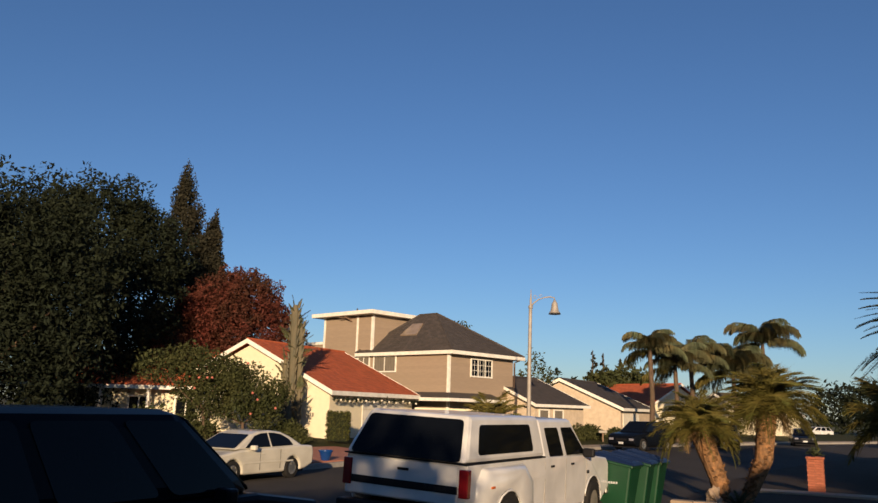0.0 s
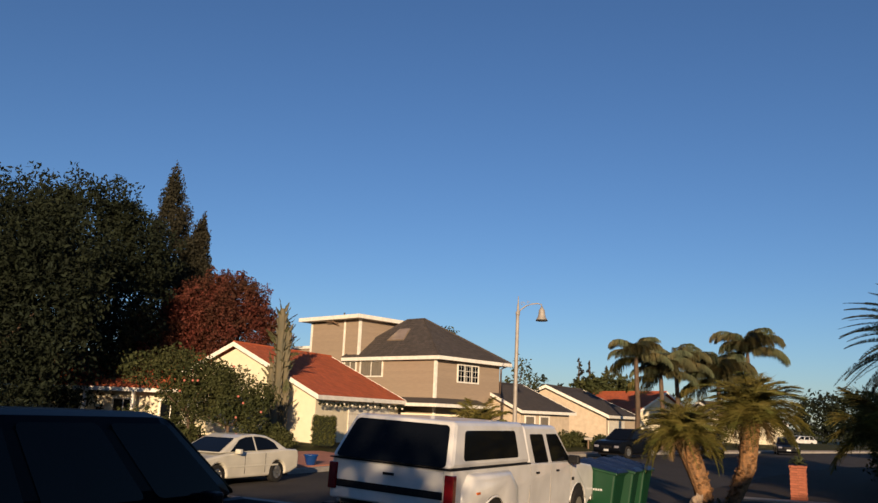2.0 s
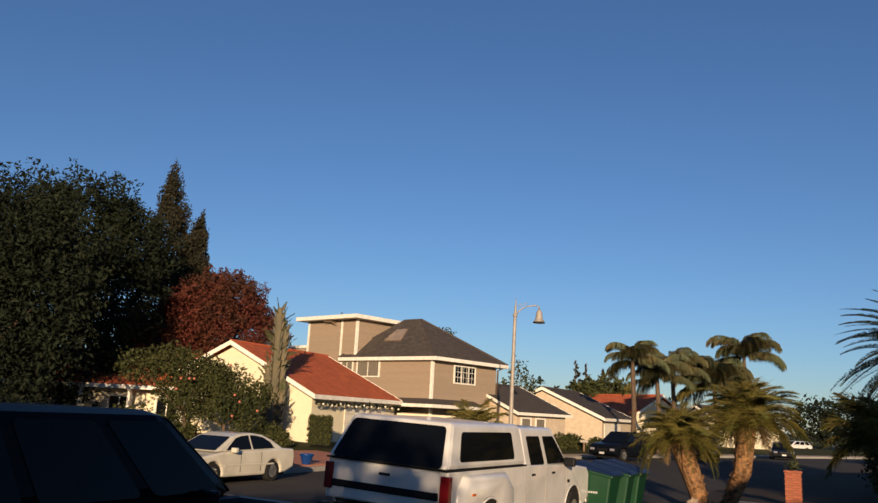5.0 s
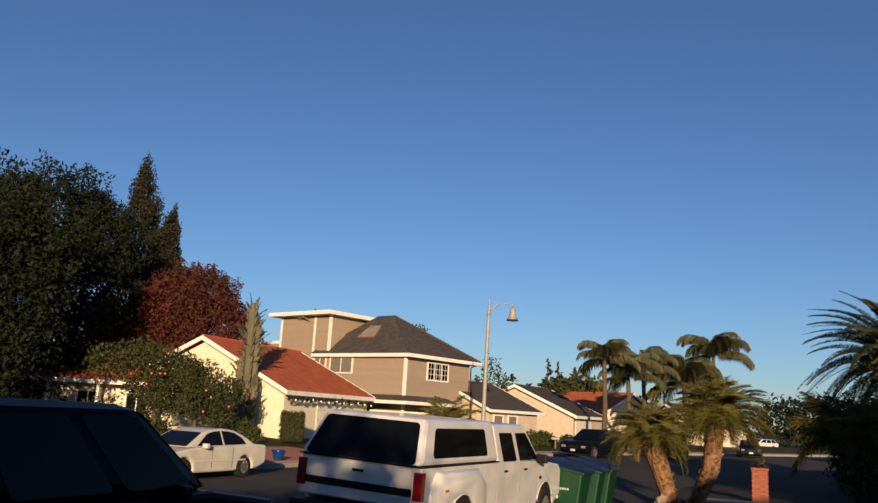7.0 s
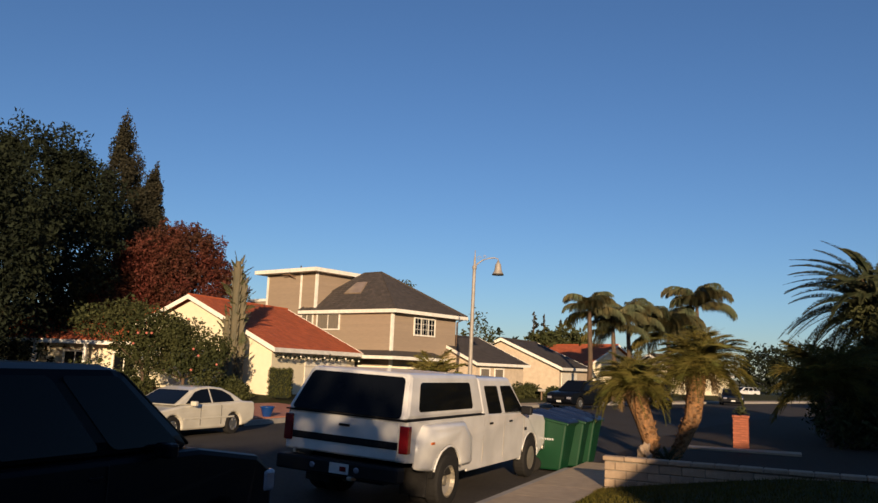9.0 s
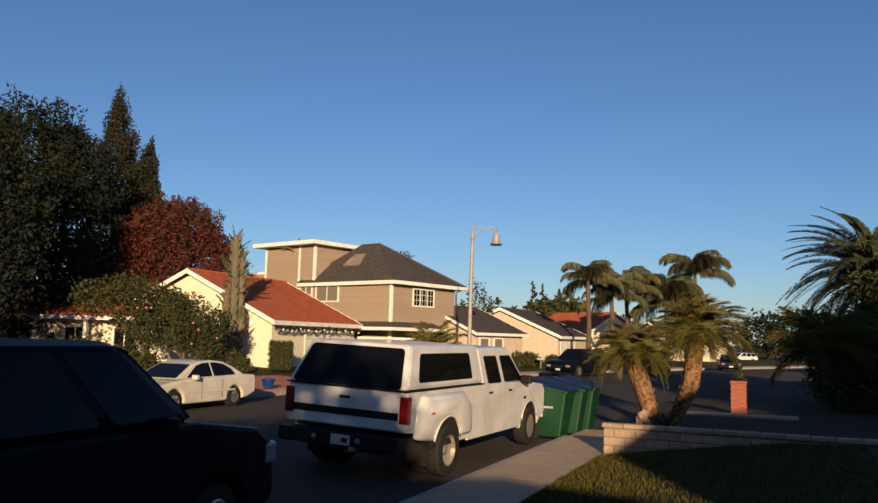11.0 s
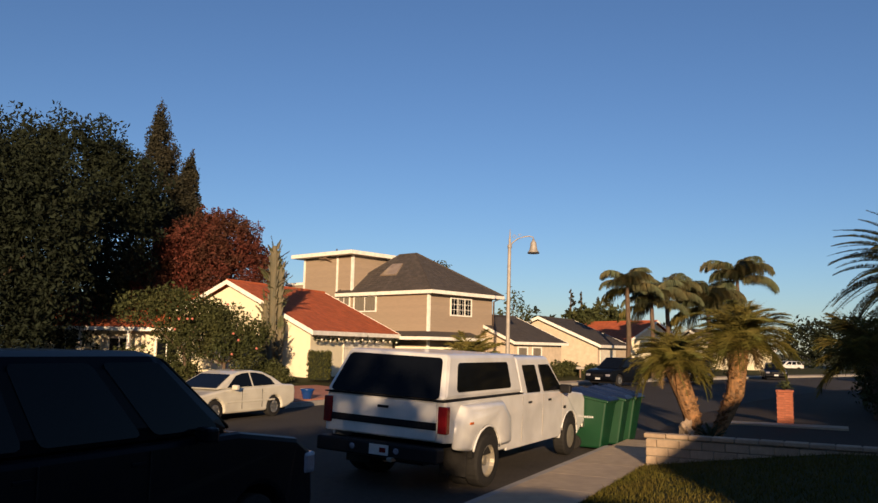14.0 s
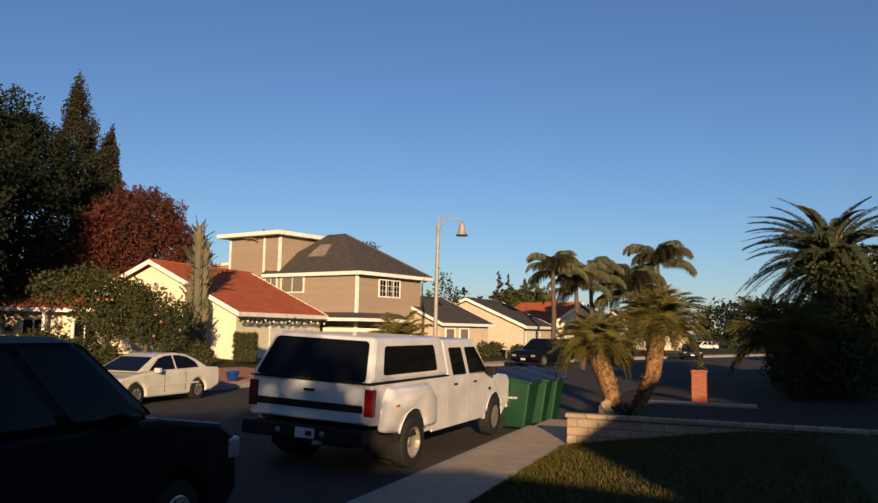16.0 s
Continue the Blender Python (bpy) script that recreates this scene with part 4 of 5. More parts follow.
# cream stucco house with a red tile roof
red_m = facing((-5.37, 41.0, 0.0), 26)
red_house = gable_house("house", red_m, "single-storey cream stucco house with a red tile roof", 9.9, 11.5, 0.3, 2.98, 2.72, "stucco_cream", "roof_red", fascia=0.22)
# garage door on the long side
door = new("garage_door", None)
door.parent, door.matrix_local = red_house, pose(3.6, 0.35, 0.5)
for r in range(4):
    for c in range(4):
        bm = bmesh.new()
        box(bm, c * 1.2 + 0.01, c * 1.2 + 1.19, -0.05, 0.0, r * 0.52 + 0.01, r * 0.52 + 0.51)
        part("door_panel", bm, M["door_white"], door, bevel=0.012)
# string of lights along the eave
lights = thing("light_string", red_m @ pose(0.2, -0.06, 2.76), "string of round bulbs hung in leafy garland along the eave", "light string")
bm = bmesh.new()
pts = [(i * 0.24, -0.02, -0.05 - 0.10 * abs(math.sin(i * 0.8))) for i in range(40)]
tube(bm, pts, 0.012, 5)
part("wire", bm, M["wire"], lights)
bulbm = bmesh.new()
bmesh.ops.create_icosphere(bulbm, subdivisions=2, radius=0.06)
bulb_me = mesh_of("bulb", bulbm, M["bulb"], True)
for i in range(11):
    share("bulb", bulb_me, lights, pose(0.5 + i * 0.85, -0.06, -0.24 - 0.06 * math.sin(i * 2.1)))
tagged(leaves("garland", [((i * 0.42, 0.0, -0.20), (0.22, 0.07, 0.13 + 0.08 * math.sin(i * 3))) for i in range(23)], 800, 0.065, M["leaf_shaded"], lights, 2, 0.1), kind="stuff")
# left wing with its porch
wing = gable_house("house_wing", facing((-25.2, 45.2, 0.0), 97), "cream wing of the tile-roofed house behind a porch", 13.0, 9.0, 0.3, 3.02, 2.1, "stucco_cream", "roof_red", ov=0.9)
for x in (3.6, 6.4, 9.2, 12.4):
    bm = bmesh.new()
    box(bm, x, x + 0.16, 0.10, 0.26, 0.4, 2.9)
    part("porch_post", bm, M["trim_white"], wing)
for x in (1.2, 4.4, 7.2):
    window(wing, "window", pose(x + 3.4, 0.88, 1.2), 1.2, 1.2)

# tan two-storey house with a hip roof and a flat-roofed tower room
H2 = facing((0.75, 50.0, 0.0), 43)
h2 = thing("house", H2, "two-storey tan house with white trim and dark hip roof", "house")
EZ, BZ = 5.76, 0.4


def lap_siding(house, a, b, z0, z1, out, name="siding_board"):
    """Overlapping boards on a wall from a to b (plan), facing out."""
    a, b, out = Vector((*a, 0)), Vector((*b, 0)), Vector((*out, 0))
    k = round((z1 - z0) / 0.2)
    for i in range(k):
        z, zt = z0 + (z1 - z0) * i / k, z0 + (z1 - z0) * (i + 1) / k
        bm = bmesh.new()
        q = [(a, z), (b, z), (b, zt), (a, zt)]
        outer = [p + out * (0.014 if j < 2 else 0.004) + Vector((0, 0, zz)) for j, (p, zz) in enumerate(q)]
        inner = [p + out * 0.001 + Vector((0, 0, zz)) for p, zz in q]
        hull(bm, inner, outer)
        part(name, bm, M["siding_tan"], house)


bm = bmesh.new()
box(bm, 0, 6.6, 0, 9.3, BZ, EZ)
main = part("wall", bm, M["siding_tan"], h2)
lap_siding(main, (0, 0), (6.6, 0), 2.9, EZ - 0.02, (0, -1))
lap_siding(main, (0, 9.3), (0, 0), 2.9, EZ - 0.02, (-1, 0))
bm = bmesh.new()
box(bm, 0.0, 4.6, 7.3, 12.6, BZ, 8.57)
tower = part("tower_wall", bm, M["siding_tan"], h2)
lap_siding(tower, (0, 12.6), (0, 9.32), 2.9, EZ, (-1, 0))
lap_siding(tower, (0, 12.6), (0, 7.3), EZ + 0.15, 8.55, (-1, 0))
lap_siding(tower, (0, 7.3), (4.6, 7.3), EZ + 0.15, 8.55, (0, -1))
bm = bmesh.new()
box(bm, 0.6, 4.6, 12.6, 15.4, BZ, 6.7)
part("rear_wall", bm, M["siding_tan"], h2)
bm = bmesh.new()
box(bm, 0.5, 4.7, 12.62, 15.5, 6.7, 6.9)
part("parapet_trim", bm, M["trim_white"], h2)
bm = bmesh.new()
box(bm, -0.65, 5.2, 6.75, 13.45, 8.58, 8.86)
part("flat_roof", bm, M["trim_white"], h2, "white-edged flat roof", bevel=0.02)
bm = bmesh.new()
tube(bm, [(1.0, 10.2, 8.85), (1.0, 10.2, 9.3)], 0.05, 8)
part("vent_pipe", bm, M["roof_dark"], h2)
# hip roof
o, ow = 0.5, 0.28  # overhang in front and at the side
A, B, C, D = (-ow, -o, EZ + 0.1), (7.3, -o, EZ + 0.1), (7.3, 8.75, EZ + 0.1), (-ow, 8.75, EZ + 0.1)
R1, R2 = (3.25, 4.2, 8.78), (3.25, 5.9, 8.78)
for quad in ((A, B, R1), (D, A, R1, R2), (C, D, R2), (B, C, R2, R1)):
    bm = bmesh.new()
    ps = [Vector(p) for p in quad]
    hull(bm, [p - Vector((0, 0, 0.10)) for p in ps], ps)
    face = part("roof", bm, M["roof_dark"], h2)
    bm = bmesh.new()
    q = list(quad) if len(quad) == 4 else [quad[0], quad[1], quad[2], quad[2]]
    tiles(bm, *q, 18, 24, 0.02)
    ob = new("roof_shingles", mesh_of("roof_shingles", bm, M["roof_dark"]))
    ob.parent = face
    tagged(ob, kind="stuff")
for p, q in ((A, R1), (B, R1), (R1, R2), (D, R2)):
    bm = bmesh.new()
    tube(bm, [Vector(p) + Vector((0, 0, 0.03)), Vector(q) + Vector((0, 0, 0.03))], 0.06, 6)
    part("hip_cap", bm, M["roof_dark"], h2)
for b in ((-ow - 0.03, 7.33, -o - 0.03, -o, EZ - 0.12, EZ + 0.11), (-ow - 0.03, -ow, -o, 8.75, EZ - 0.12, EZ + 0.11), (7.3, 7.33, -o, 8.75, EZ - 0.12, EZ + 0.11)):
    bm = bmesh.new()
    box(bm, *b)
    part("fascia", bm, M["trim_white"], h2)
bm = bmesh.new()
box(bm, -ow, 7.3, -o, 8.75, EZ - 0.06, EZ - 0.03)
part("soffit", bm, M["trim_white"], h2)
# brace under the flat roof, and the downpipe at the far corner
bm = bmesh.new()
tube(bm, [(-0.05, 9.5, 8.2), (-0.5, 9.8, 8.52)], 0.05, 6)
tube(bm, [(-0.05, 9.5, 8.42), (-0.5, 10.4, 8.47)], 0.035, 6)
part("eave_brace", bm, M["wood"], h2)
bm = bmesh.new()
tube(bm, [(6.66, -0.10, 2.4), (6.66, -0.10, EZ - 0.3), (6.9, -0.4, EZ - 0.1)], 0.06, 8)
part("downpipe", bm, M["wood"], h2, "dark brown downpipe")
# skylight on the left-hand slope
bm = bmesh.new()
panel(bm, (D, A, R1, R2), 0.30, 0.56, 0.42, 0.72, 0.10, 0.0)
part("skylight", bm, M["skylight"], h2, "flat pale roof window")
# corner boards
for x, y, z0, z1 in ((-0.03, -0.03, BZ, EZ - 0.06), (-0.03, 7.27, EZ + 0.1, 8.57), (-0.03, 8.82, 3.0, 8.57), (-0.03, 12.5, 3.0, 8.57)):
    bm = bmesh.new()
    box(bm, x - 0.02, x + 0.15, y - 0.02, y + 0.15, z0, z1)
    part("corner_board", bm, M["trim_white"], h2)
window(h2, "window", pose(2.15, -0.03, 4.38), 2.05, 1.05, 3, 3, 7)
window(h2, "window", pose(-0.03, 6.95, 4.62, 0, 0, -90), 2.1, 0.95, 2, mat="curtain_glass")
window(h2, "window", pose(-0.03, 8.6, 4.62, 0, 0, -90), 1.1, 0.95, 2, mat="curtain_glass")
# pent roof over the ground floor
for pts in (((-1.3, -1.3, 2.86), (-1.3, 7.0, 2.86), (0, 7.0, 3.25), (0, 0, 3.25)), ((-1.3, -1.3, 2.86), (0, 0, 3.25), (4.2, 0, 3.25), (4.2, -1.3, 2.86))):
    bm = bmesh.new()
    ps = [Vector(p) for p in pts]
    hull(bm, [p - Vector((0, 0, 0.10)) for p in ps], ps)
    part("pent_roof", bm, M["roof_dark"], h2)
for b in ((-1.34, -1.30, -1.34, 7.0, 2.68, 2.88), (-1.30, 4.2, -1.34, -1.30, 2.68, 2.88)):
    bm = bmesh.new()
    box(bm, *b)
    part("fascia", bm, M["trim_white"], h2)

# low house with a dark roof, and a beige gabled one beyond
low = gable_house("house", facing((6.55, 52.3, 0.0), 43), "single-storey beige house with dark shingle roof beside the tall one", 6.6, 9.4, 0.3, 2.70, 1.95, "stucco_beige", "roof_dark", fascia=0.18)
window(low, "window", pose(0.9, 0.34, 1.2), 1.0, 1.1, 1, mat="curtain_glass")
window(low, "window", pose(2.6, 0.34, 1.2), 1.0, 1.1, 1, mat="curtain_glass")
beige = gable_house("house", facing((14.8, 63.0, 0.0), 31), "beige stucco house with white gable boards and dark roof", 9.0, 10.8, 0.0, 2.66, 2.3, "stucco_beige", "roof_dark", fascia=0.22)
bm = bmesh.new()
box(bm, 0.9, 5.2, 0.30, 0.36, 0.2, 2.25)
part("garage_door", bm, M["door_white"], beige, bevel=0.01)
gable_house("house", facing((29.5, 84.0, 0.0), 330), "distant house with a red tile roof", 12.0, 10.0, 0.0, 2.8, 2.6, "stucco_cream", "roof_red")
gable_house("house", facing((30.6, 78.6, 0.0), 60), "distant cream house with a white gable beyond the palms", 9.0, 8.0, 0.0, 2.6, 2.0, "stucco_cream", "roof_dark")
# low cream yard wall between the houses
bm = bmesh.new()
box(bm, 0, 4.6, 0, 0.2, 0.3, 2.25)
solid("yard_wall", bm, M["stucco_cream"], "plain cream stucco yard wall between two houses", "wall", "structure", m=facing((-1.3, 49.6, 0.0), 80))

# red-toned drive and apron of the tile-roofed house
bm = bmesh.new()
slab(bm, [street(22.3, FAR + 0.2, 0.20), street(30.5, FAR + 0.2, 0.20), street(33, FAR + 13, 0.68), street(24.5, FAR + 13, 0.68)], 0.12)
solid("driveway", bm, M["red_concrete"], "reddish concrete driveway that slopes up to the garage", "driveway", "structure")

# ---- street lamp ----
lamp_x, lamp_y = 4.96, 42.0
lamp = thing("street_lamp", pose(lamp_x, lamp_y, 0.35), "tall grey street lamp with a bell-shaped hanging head", "street lamp")
bm = bmesh.new()
tube(bm, [(-0.08, 0, -0.2), (-0.08, 0, 0.6), (-0.06, 0, 4.0), (-0.02, 0, 7.3), (-0.01, 0, 7.35), (-0.01, 0, 7.8), (0, 0, 8.0), (0, 0, 8.35)], [0.15, 0.12, 0.105, 0.09, 0.065, 0.06, 0.035, 0.015], 12)
part("pole", bm, M["lamp_grey"], lamp, smooth=True)
bm = bmesh.new()
lathe(bm, [(0.20, 0), (0.20, 0.30), (0.14, 0.38)], 12)
part("base", bm, M["lamp_grey"], lamp, at=pose(-0.08, 0, -0.1))
bm = bmesh.new()
arm = [(0, 0, 7.42), (0.16, -0.01, 7.62), (0.42, -0.03, 7.82), (0.75, -0.05, 7.94), (1.05, -0.07, 7.97), (1.24, -0.08, 7.93), (1.27, -0.08, 7.80)]
tube(bm, arm, 0.035, 8)
part("arm", bm, M["lamp_grey"], lamp, smooth=True)
for r, x, z in ((0.13, 0.22, 7.93), (0.09, 0.52, 8.02)):
    bm = bmesh.new()
    tube(bm, [(x + r * (1 - 0.09 * k) * math.cos(k * 0.75), -0.02, z + r * (1 - 0.09 * k) * math.sin(k * 0.75)) for k in range(10)], 0.014, 6)
    part("scroll", bm, M["lamp_grey"], lamp)
bm = bmesh.new()
lathe(bm, [(0.10, -0.10), (0.12, -0.06), (0.12, 0.06), (0.10, 0.10)], 12)
part("collar", bm, M["lamp_grey"], lamp, at=pose(-0.015, 0, 7.40))
bm = bmesh.new()
lathe(bm, [(0.05, 0.76), (0.09, 0.66), (0.16, 0.56), (0.185, 0.34), (0.22, 0.18), (0.29, 0.07), (0.30, 0.04)], 20)
head = part("bell_head", bm, M["lamp_grey"], lamp, "bell-shaped lamp head", at=pose(1.27, -0.08, 7.05), smooth=True)
bm = bmesh.new()
lathe(bm, [(0.30, 0.045), (0.325, 0.02), (0.325, -0.02), (0.27, -0.03)], 20)
part("rim", bm, M["wire"], head, "dark rim of the lamp head", smooth=True)

# ---- garden plants of the far side ----
hedge = thing("box_hedge", pose(-4.75, 39.3, 0.55) @ Matrix.Scale(0.92, 4), "clipped block-shaped green hedge beside the garage", "hedge")
bm = bmesh.new()
box(bm, -0.52, 0.52, -0.45, 0.45, 0, 1.45)
part("core", bm, M["leaf_shaded"], hedge)
leaves("foliage", [((x, y, z), (0.2, 0.2, 0.2)) for x in (-0.45, -0.15, 0.15, 0.45) for y in (-0.4, 0, 0.4) for z in (0.2, 0.5, 0.8, 1.1, 1.36)], 9000, 0.05, M["hedge"], hedge, 5, 0.3)


def cypress(p, h, r, seed, label):
    t = thing("cypress_tree", pose(*p), label, "tree", "cypresses")
    bm = bmesh.new()
    tube(bm, [(0, 0, -0.2), (0.05, 0, h * 0.5), (0, 0, h * 0.93)], [0.28, 0.16, 0.03], 8)
    part("trunk", bm, M["bark"], t)
    gg = np.random.default_rng(seed)
    blobs = []
    for i in range(90):
        q = ((i + 0.5) / 90) ** 0.85
        rr = r * min(1.0, 0.10 + 1.25 * (1 - q) ** 0.75) * (0.7 + 0.3 * min(1, q / 0.25))
        a, k = gg.uniform(0, math.tau), gg.uniform(0.35, 0.95)
        blobs.append(((rr * k * math.cos(a), rr * k * math.sin(a), h * (0.06 + 0.90 * q)), (rr * 0.30 + 0.14, rr * 0.30 + 0.14, 0.4 + h * gg.uniform(0.02, 0.055))))
    leaves("crown", blobs, 52000, 0.115, M["leaf_olive"], t, seed, 0.2, 0.15)
    return t


cypress((-18.5, 55.0, 0.4), 18.6, 2.7, 31, "tall narrow dark cypress with a ragged top")
cypress((-16.5, 55.2, 0.4), 15.1, 2.6, 32, "shorter narrow cypress close against a taller one")
tree("bougainvillea_tree", (-12.95, 50.0, 0.4), "large rounded tree covered in dark red bougainvillea", [((0, 0, 6.6), (3.3, 3.0, 3.3)), ((-2.4, 0, 5.6), (2.6, 2.4, 2.6)), ((2.0, 0.5, 5.6), (2.4, 2.2, 2.6)), ((0.4, 0, 8.2), (2.2, 2.0, 1.8)), ((-1.2, -1, 7.4), (2.2, 2, 2)), ((-3.4, -2.6, 4.6), (1.9, 1.4, 1.2))] + [((0.45 * k - 1.6, 0.3 * math.sin(k), 9.55 + 0.45 * math.sin(k * 2.3) - 0.09 * (k - 4) ** 2), (0.22, 0.25, 0.75)) for k in range(9)],
     62000, 0.105, M["leaf_red"], 0.25, 33, 0.12, 0.6)
# crowns in the leaf colour that has their shade darkened into it
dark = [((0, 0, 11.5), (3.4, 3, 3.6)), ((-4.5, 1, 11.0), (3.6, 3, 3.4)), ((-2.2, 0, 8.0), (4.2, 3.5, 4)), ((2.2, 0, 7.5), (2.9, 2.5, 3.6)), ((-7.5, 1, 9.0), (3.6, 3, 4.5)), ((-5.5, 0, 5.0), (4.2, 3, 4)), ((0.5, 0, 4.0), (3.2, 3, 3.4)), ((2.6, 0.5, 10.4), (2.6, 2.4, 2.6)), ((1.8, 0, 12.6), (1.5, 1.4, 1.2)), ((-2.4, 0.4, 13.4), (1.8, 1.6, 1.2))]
tree("broadleaf_tree", (-20.4, 46.0, 0.4), "big dark broadleaf tree with a ragged crown in shade", dark, 90000, 0.14, M["leaf_shaded"], 0.4, 34, 0.05, 0.45)
tree("broadleaf_tree", (-20.0, 36.0, 0.2), "big dark spreading tree by the far pavement", [((x, y, z * 0.8), r) for (x, y, z), r in dark], 46000, 0.14, M["leaf_shaded"], 0.35, 35, 0.2, 0.5)
bush = tree("hibiscus_bush", (-8.6, 36.6, 0.4), "leafy dark green bush tree dotted with pale pink blossoms", [((-0.2, 0, 2.3), (1.3, 1.1, 1.3)), ((-1.5, 0, 2.2), (1.2, 1.0, 1.2)), ((0.7, 0, 1.5), (0.9, 0.9, 1.1)), ((-0.5, 0, 2.9), (0.8, 0.8, 0.7)), ((-2.5, 0.3, 2.4), (1.1, 1.0, 0.9)), ((1.3, 0.2, 2.4), (0.6, 0.6, 0.7))],
     15000, 0.085, M["leaf"], 0.10, 36, 0.5, 0.3)
g = np.random.default_rng(37)
for i in range(9):
    bm = bmesh.new()
    bmesh.ops.create_icosphere(bm, subdivisions=1, radius=0.06)
    part("blossom", bm, M["blossom"], bush, at=pose(g.uniform(-2.4, 1.6), -1.15 + g.normal(0, 0.1), g.uniform(1.2, 3.6)))
for p, r, lab in (((-11.2, 36.5, 0.4), 1.0, "low dark green shrub in front of the porch"), ((-13.4, 37.5, 0.4), 1.2, "rounded dark green shrub under the trees"), ((-6.9, 37.4, 0.45), 0.75, "low yellow-green shrub at the foot of the giant bird of paradise")):
    t = thing("shrub", pose(*p), lab, "shrub", "garden shrubs")
    leaves("foliage", [((0, 0, r * 0.6), (r, r * 0.9, r * 0.8)), ((r * 0.7, 0, r * 0.45), (r * 0.7, r * 0.7, r * 0.6)), ((-r * 0.7, 0, r * 0.5), (r * 0.7, r * 0.7, r * 0.6))], 4500, 0.09, M["leaf"], t, int(r * 50), 0.3, 0.1)

for k, (p, r, lab) in enumerate((((9.6, 56.5, 0.4), 0.9, "rounded low shrub in front of the beige houses"), ((11.2, 58.5, 0.4), 0.8, "small clipped shrub beside the mailbox"), ((8.0, 55.0, 0.4), 0.8, "low green shrub under the windows"), ((13.6, 60.5, 0.3), 0.7, "low shrub beside the garage drive"))):
    t = thing("shrub", pose(*p), lab, "shrub", "garden shrubs")
    leaves("foliage", [((0, 0, r * 0.55), (r, r * 0.9, r * 0.7)), ((r * 0.8, 0, r * 0.4), (r * 0.7, r * 0.7, r * 0.5))], 2500, 0.10, M["leaf"], t, 400 + k, 0.3, 0.1)
slim = tree("garden_tree", (-10.2, 36.3, 0.4), "slender small tree with a pale trunk before the porch", [((-0.3, 0, 3.4), (1.2, 1.0, 0.8)), ((-1.3, 0.2, 3.7), (1.2, 0.9, 0.8)), ((0.6, 0, 3.4), (0.9, 0.8, 0.6)), ((-2.6, 0.2, 3.4), (1.2, 0.9, 0.8))], 5200, 0.09, M["leaf"], 0.10, 58, 0.3, 0.3)

# giant bird of paradise: several stems with upright fans of paddle leaves
bird = thing("bird_of_paradise", pose(-7.55, 41.2, 0.5) @ Matrix.Scale(1.1, 4), "giant bird of paradise with tall stems and torn paddle leaves", "tree")


def paddle_mesh(length, width, droop, seed):
    gg = np.random.default_rng(seed)
    v, f = [], []
    at = lambda q: Vector((length * q, 0, -droop * length * q * q))
    k = 15
    for i in range(k):
        q0, q1 = 0.30 + 0.70 * i / k, 0.30 + 0.70 * (i + 0.9) / k
        for sgn in (-1, 1):
            w0, w1 = [width * math.sin(math.pi * min(0.97, 0.12 + (q - 0.3) / 0.7 * 0.85)) ** 0.7 for q in (q0, q1)]
            a, b = at(q0), at(q1)
            sag = gg.uniform(0.0, 0.5)
            n = len(v)
            v += [a, b, b + Vector((0.05, sgn * w1, -w1 * sag)), a + Vector((0.05, sgn * w0, -w0 * sag))]
            f.append((n, n + 1, n + 2, n + 3))
    for i in range(6):
        a, b = at(i / 6), at((i + 1) / 6)
        n = len(v)
        w = 0.035
        v += [a + Vector((0, -w, 0)), a + Vector((0, w, 0)), b + Vector((0, w * .8, 0)), b + Vector((0, -w * .8, 0)), a + Vector((0, 0, -w)), b + Vector((0, 0, -w))]
        f += [(n, n + 1, n + 2, n + 3), (n, n + 3, n + 5, n + 4), (n + 1, n + 4, n + 5, n + 2)]
    me = bpy.data.meshes.new("paddle_leaf")
    me.from_pydata([tuple(q) for q in v], [], f)
    me.materials.append(M["banana_leaf"])
    return me


pads = [paddle_mesh(2.4, 0.38, d, i) for i, d in enumerate((0.15, 0.35, 0.6))]
for x, y, hh, r, cnt, sd in ((0.0, 0.0, 5.75, 0.20, 22, 1), (0.30, 0.15, 4.9, 0.14, 16, 4), (-0.35, 0.2, 3.2, 0.13, 6, 2), (0.45, -0.15, 1.9, 0.11, 6, 3)):
    bm = bmesh.new()
    tube(bm, [(x, y, -0.2), (x + 0.05, y, hh * 0.5), (x, y, hh), (x - 0.02, y, hh + 0.5)], [r, r * 0.85, r * 1.05, r * 0.55], 10)
    gg = np.random.default_rng(sd)
    for k in range(int(hh / 0.22)):
        # old leaf bases that clasp the stem in two ranks
        z, side = 0.6 + k * 0.22, 1 if k % 2 else -1
        a = Vector((x + side * r * 0.75, y - 0.06, z))
        tube(bm, [a, a + Vector((side * 0.05, 0, 0.2)), a + Vector((side * gg.uniform(0.05, 0.14), 0, 0.34))], [0.07, 0.055, 0.02], 5)
    part("stem", bm, M["sheath"], bird, "pale stem clasped by old leaf bases")
    for i in range(cnt):
        side = 1 if i % 2 else -1
        el = 88 - (i // 2) * 5.5 + gg.normal(0, 4)
        share("paddle_leaf", pads[i % 3], bird, Matrix.Translation((x, y, hh - 0.24 * (i // 2))) @ pose(0, 0, 0, 0, 0, (15 if side > 0 else 195) + gg.normal(0, 25)) @ pose(0, 0, 0, gg.normal(0, 25), -el, 0) @ Matrix.Scale(gg.uniform(0.22, 0.40) if i else 0.42, 4))

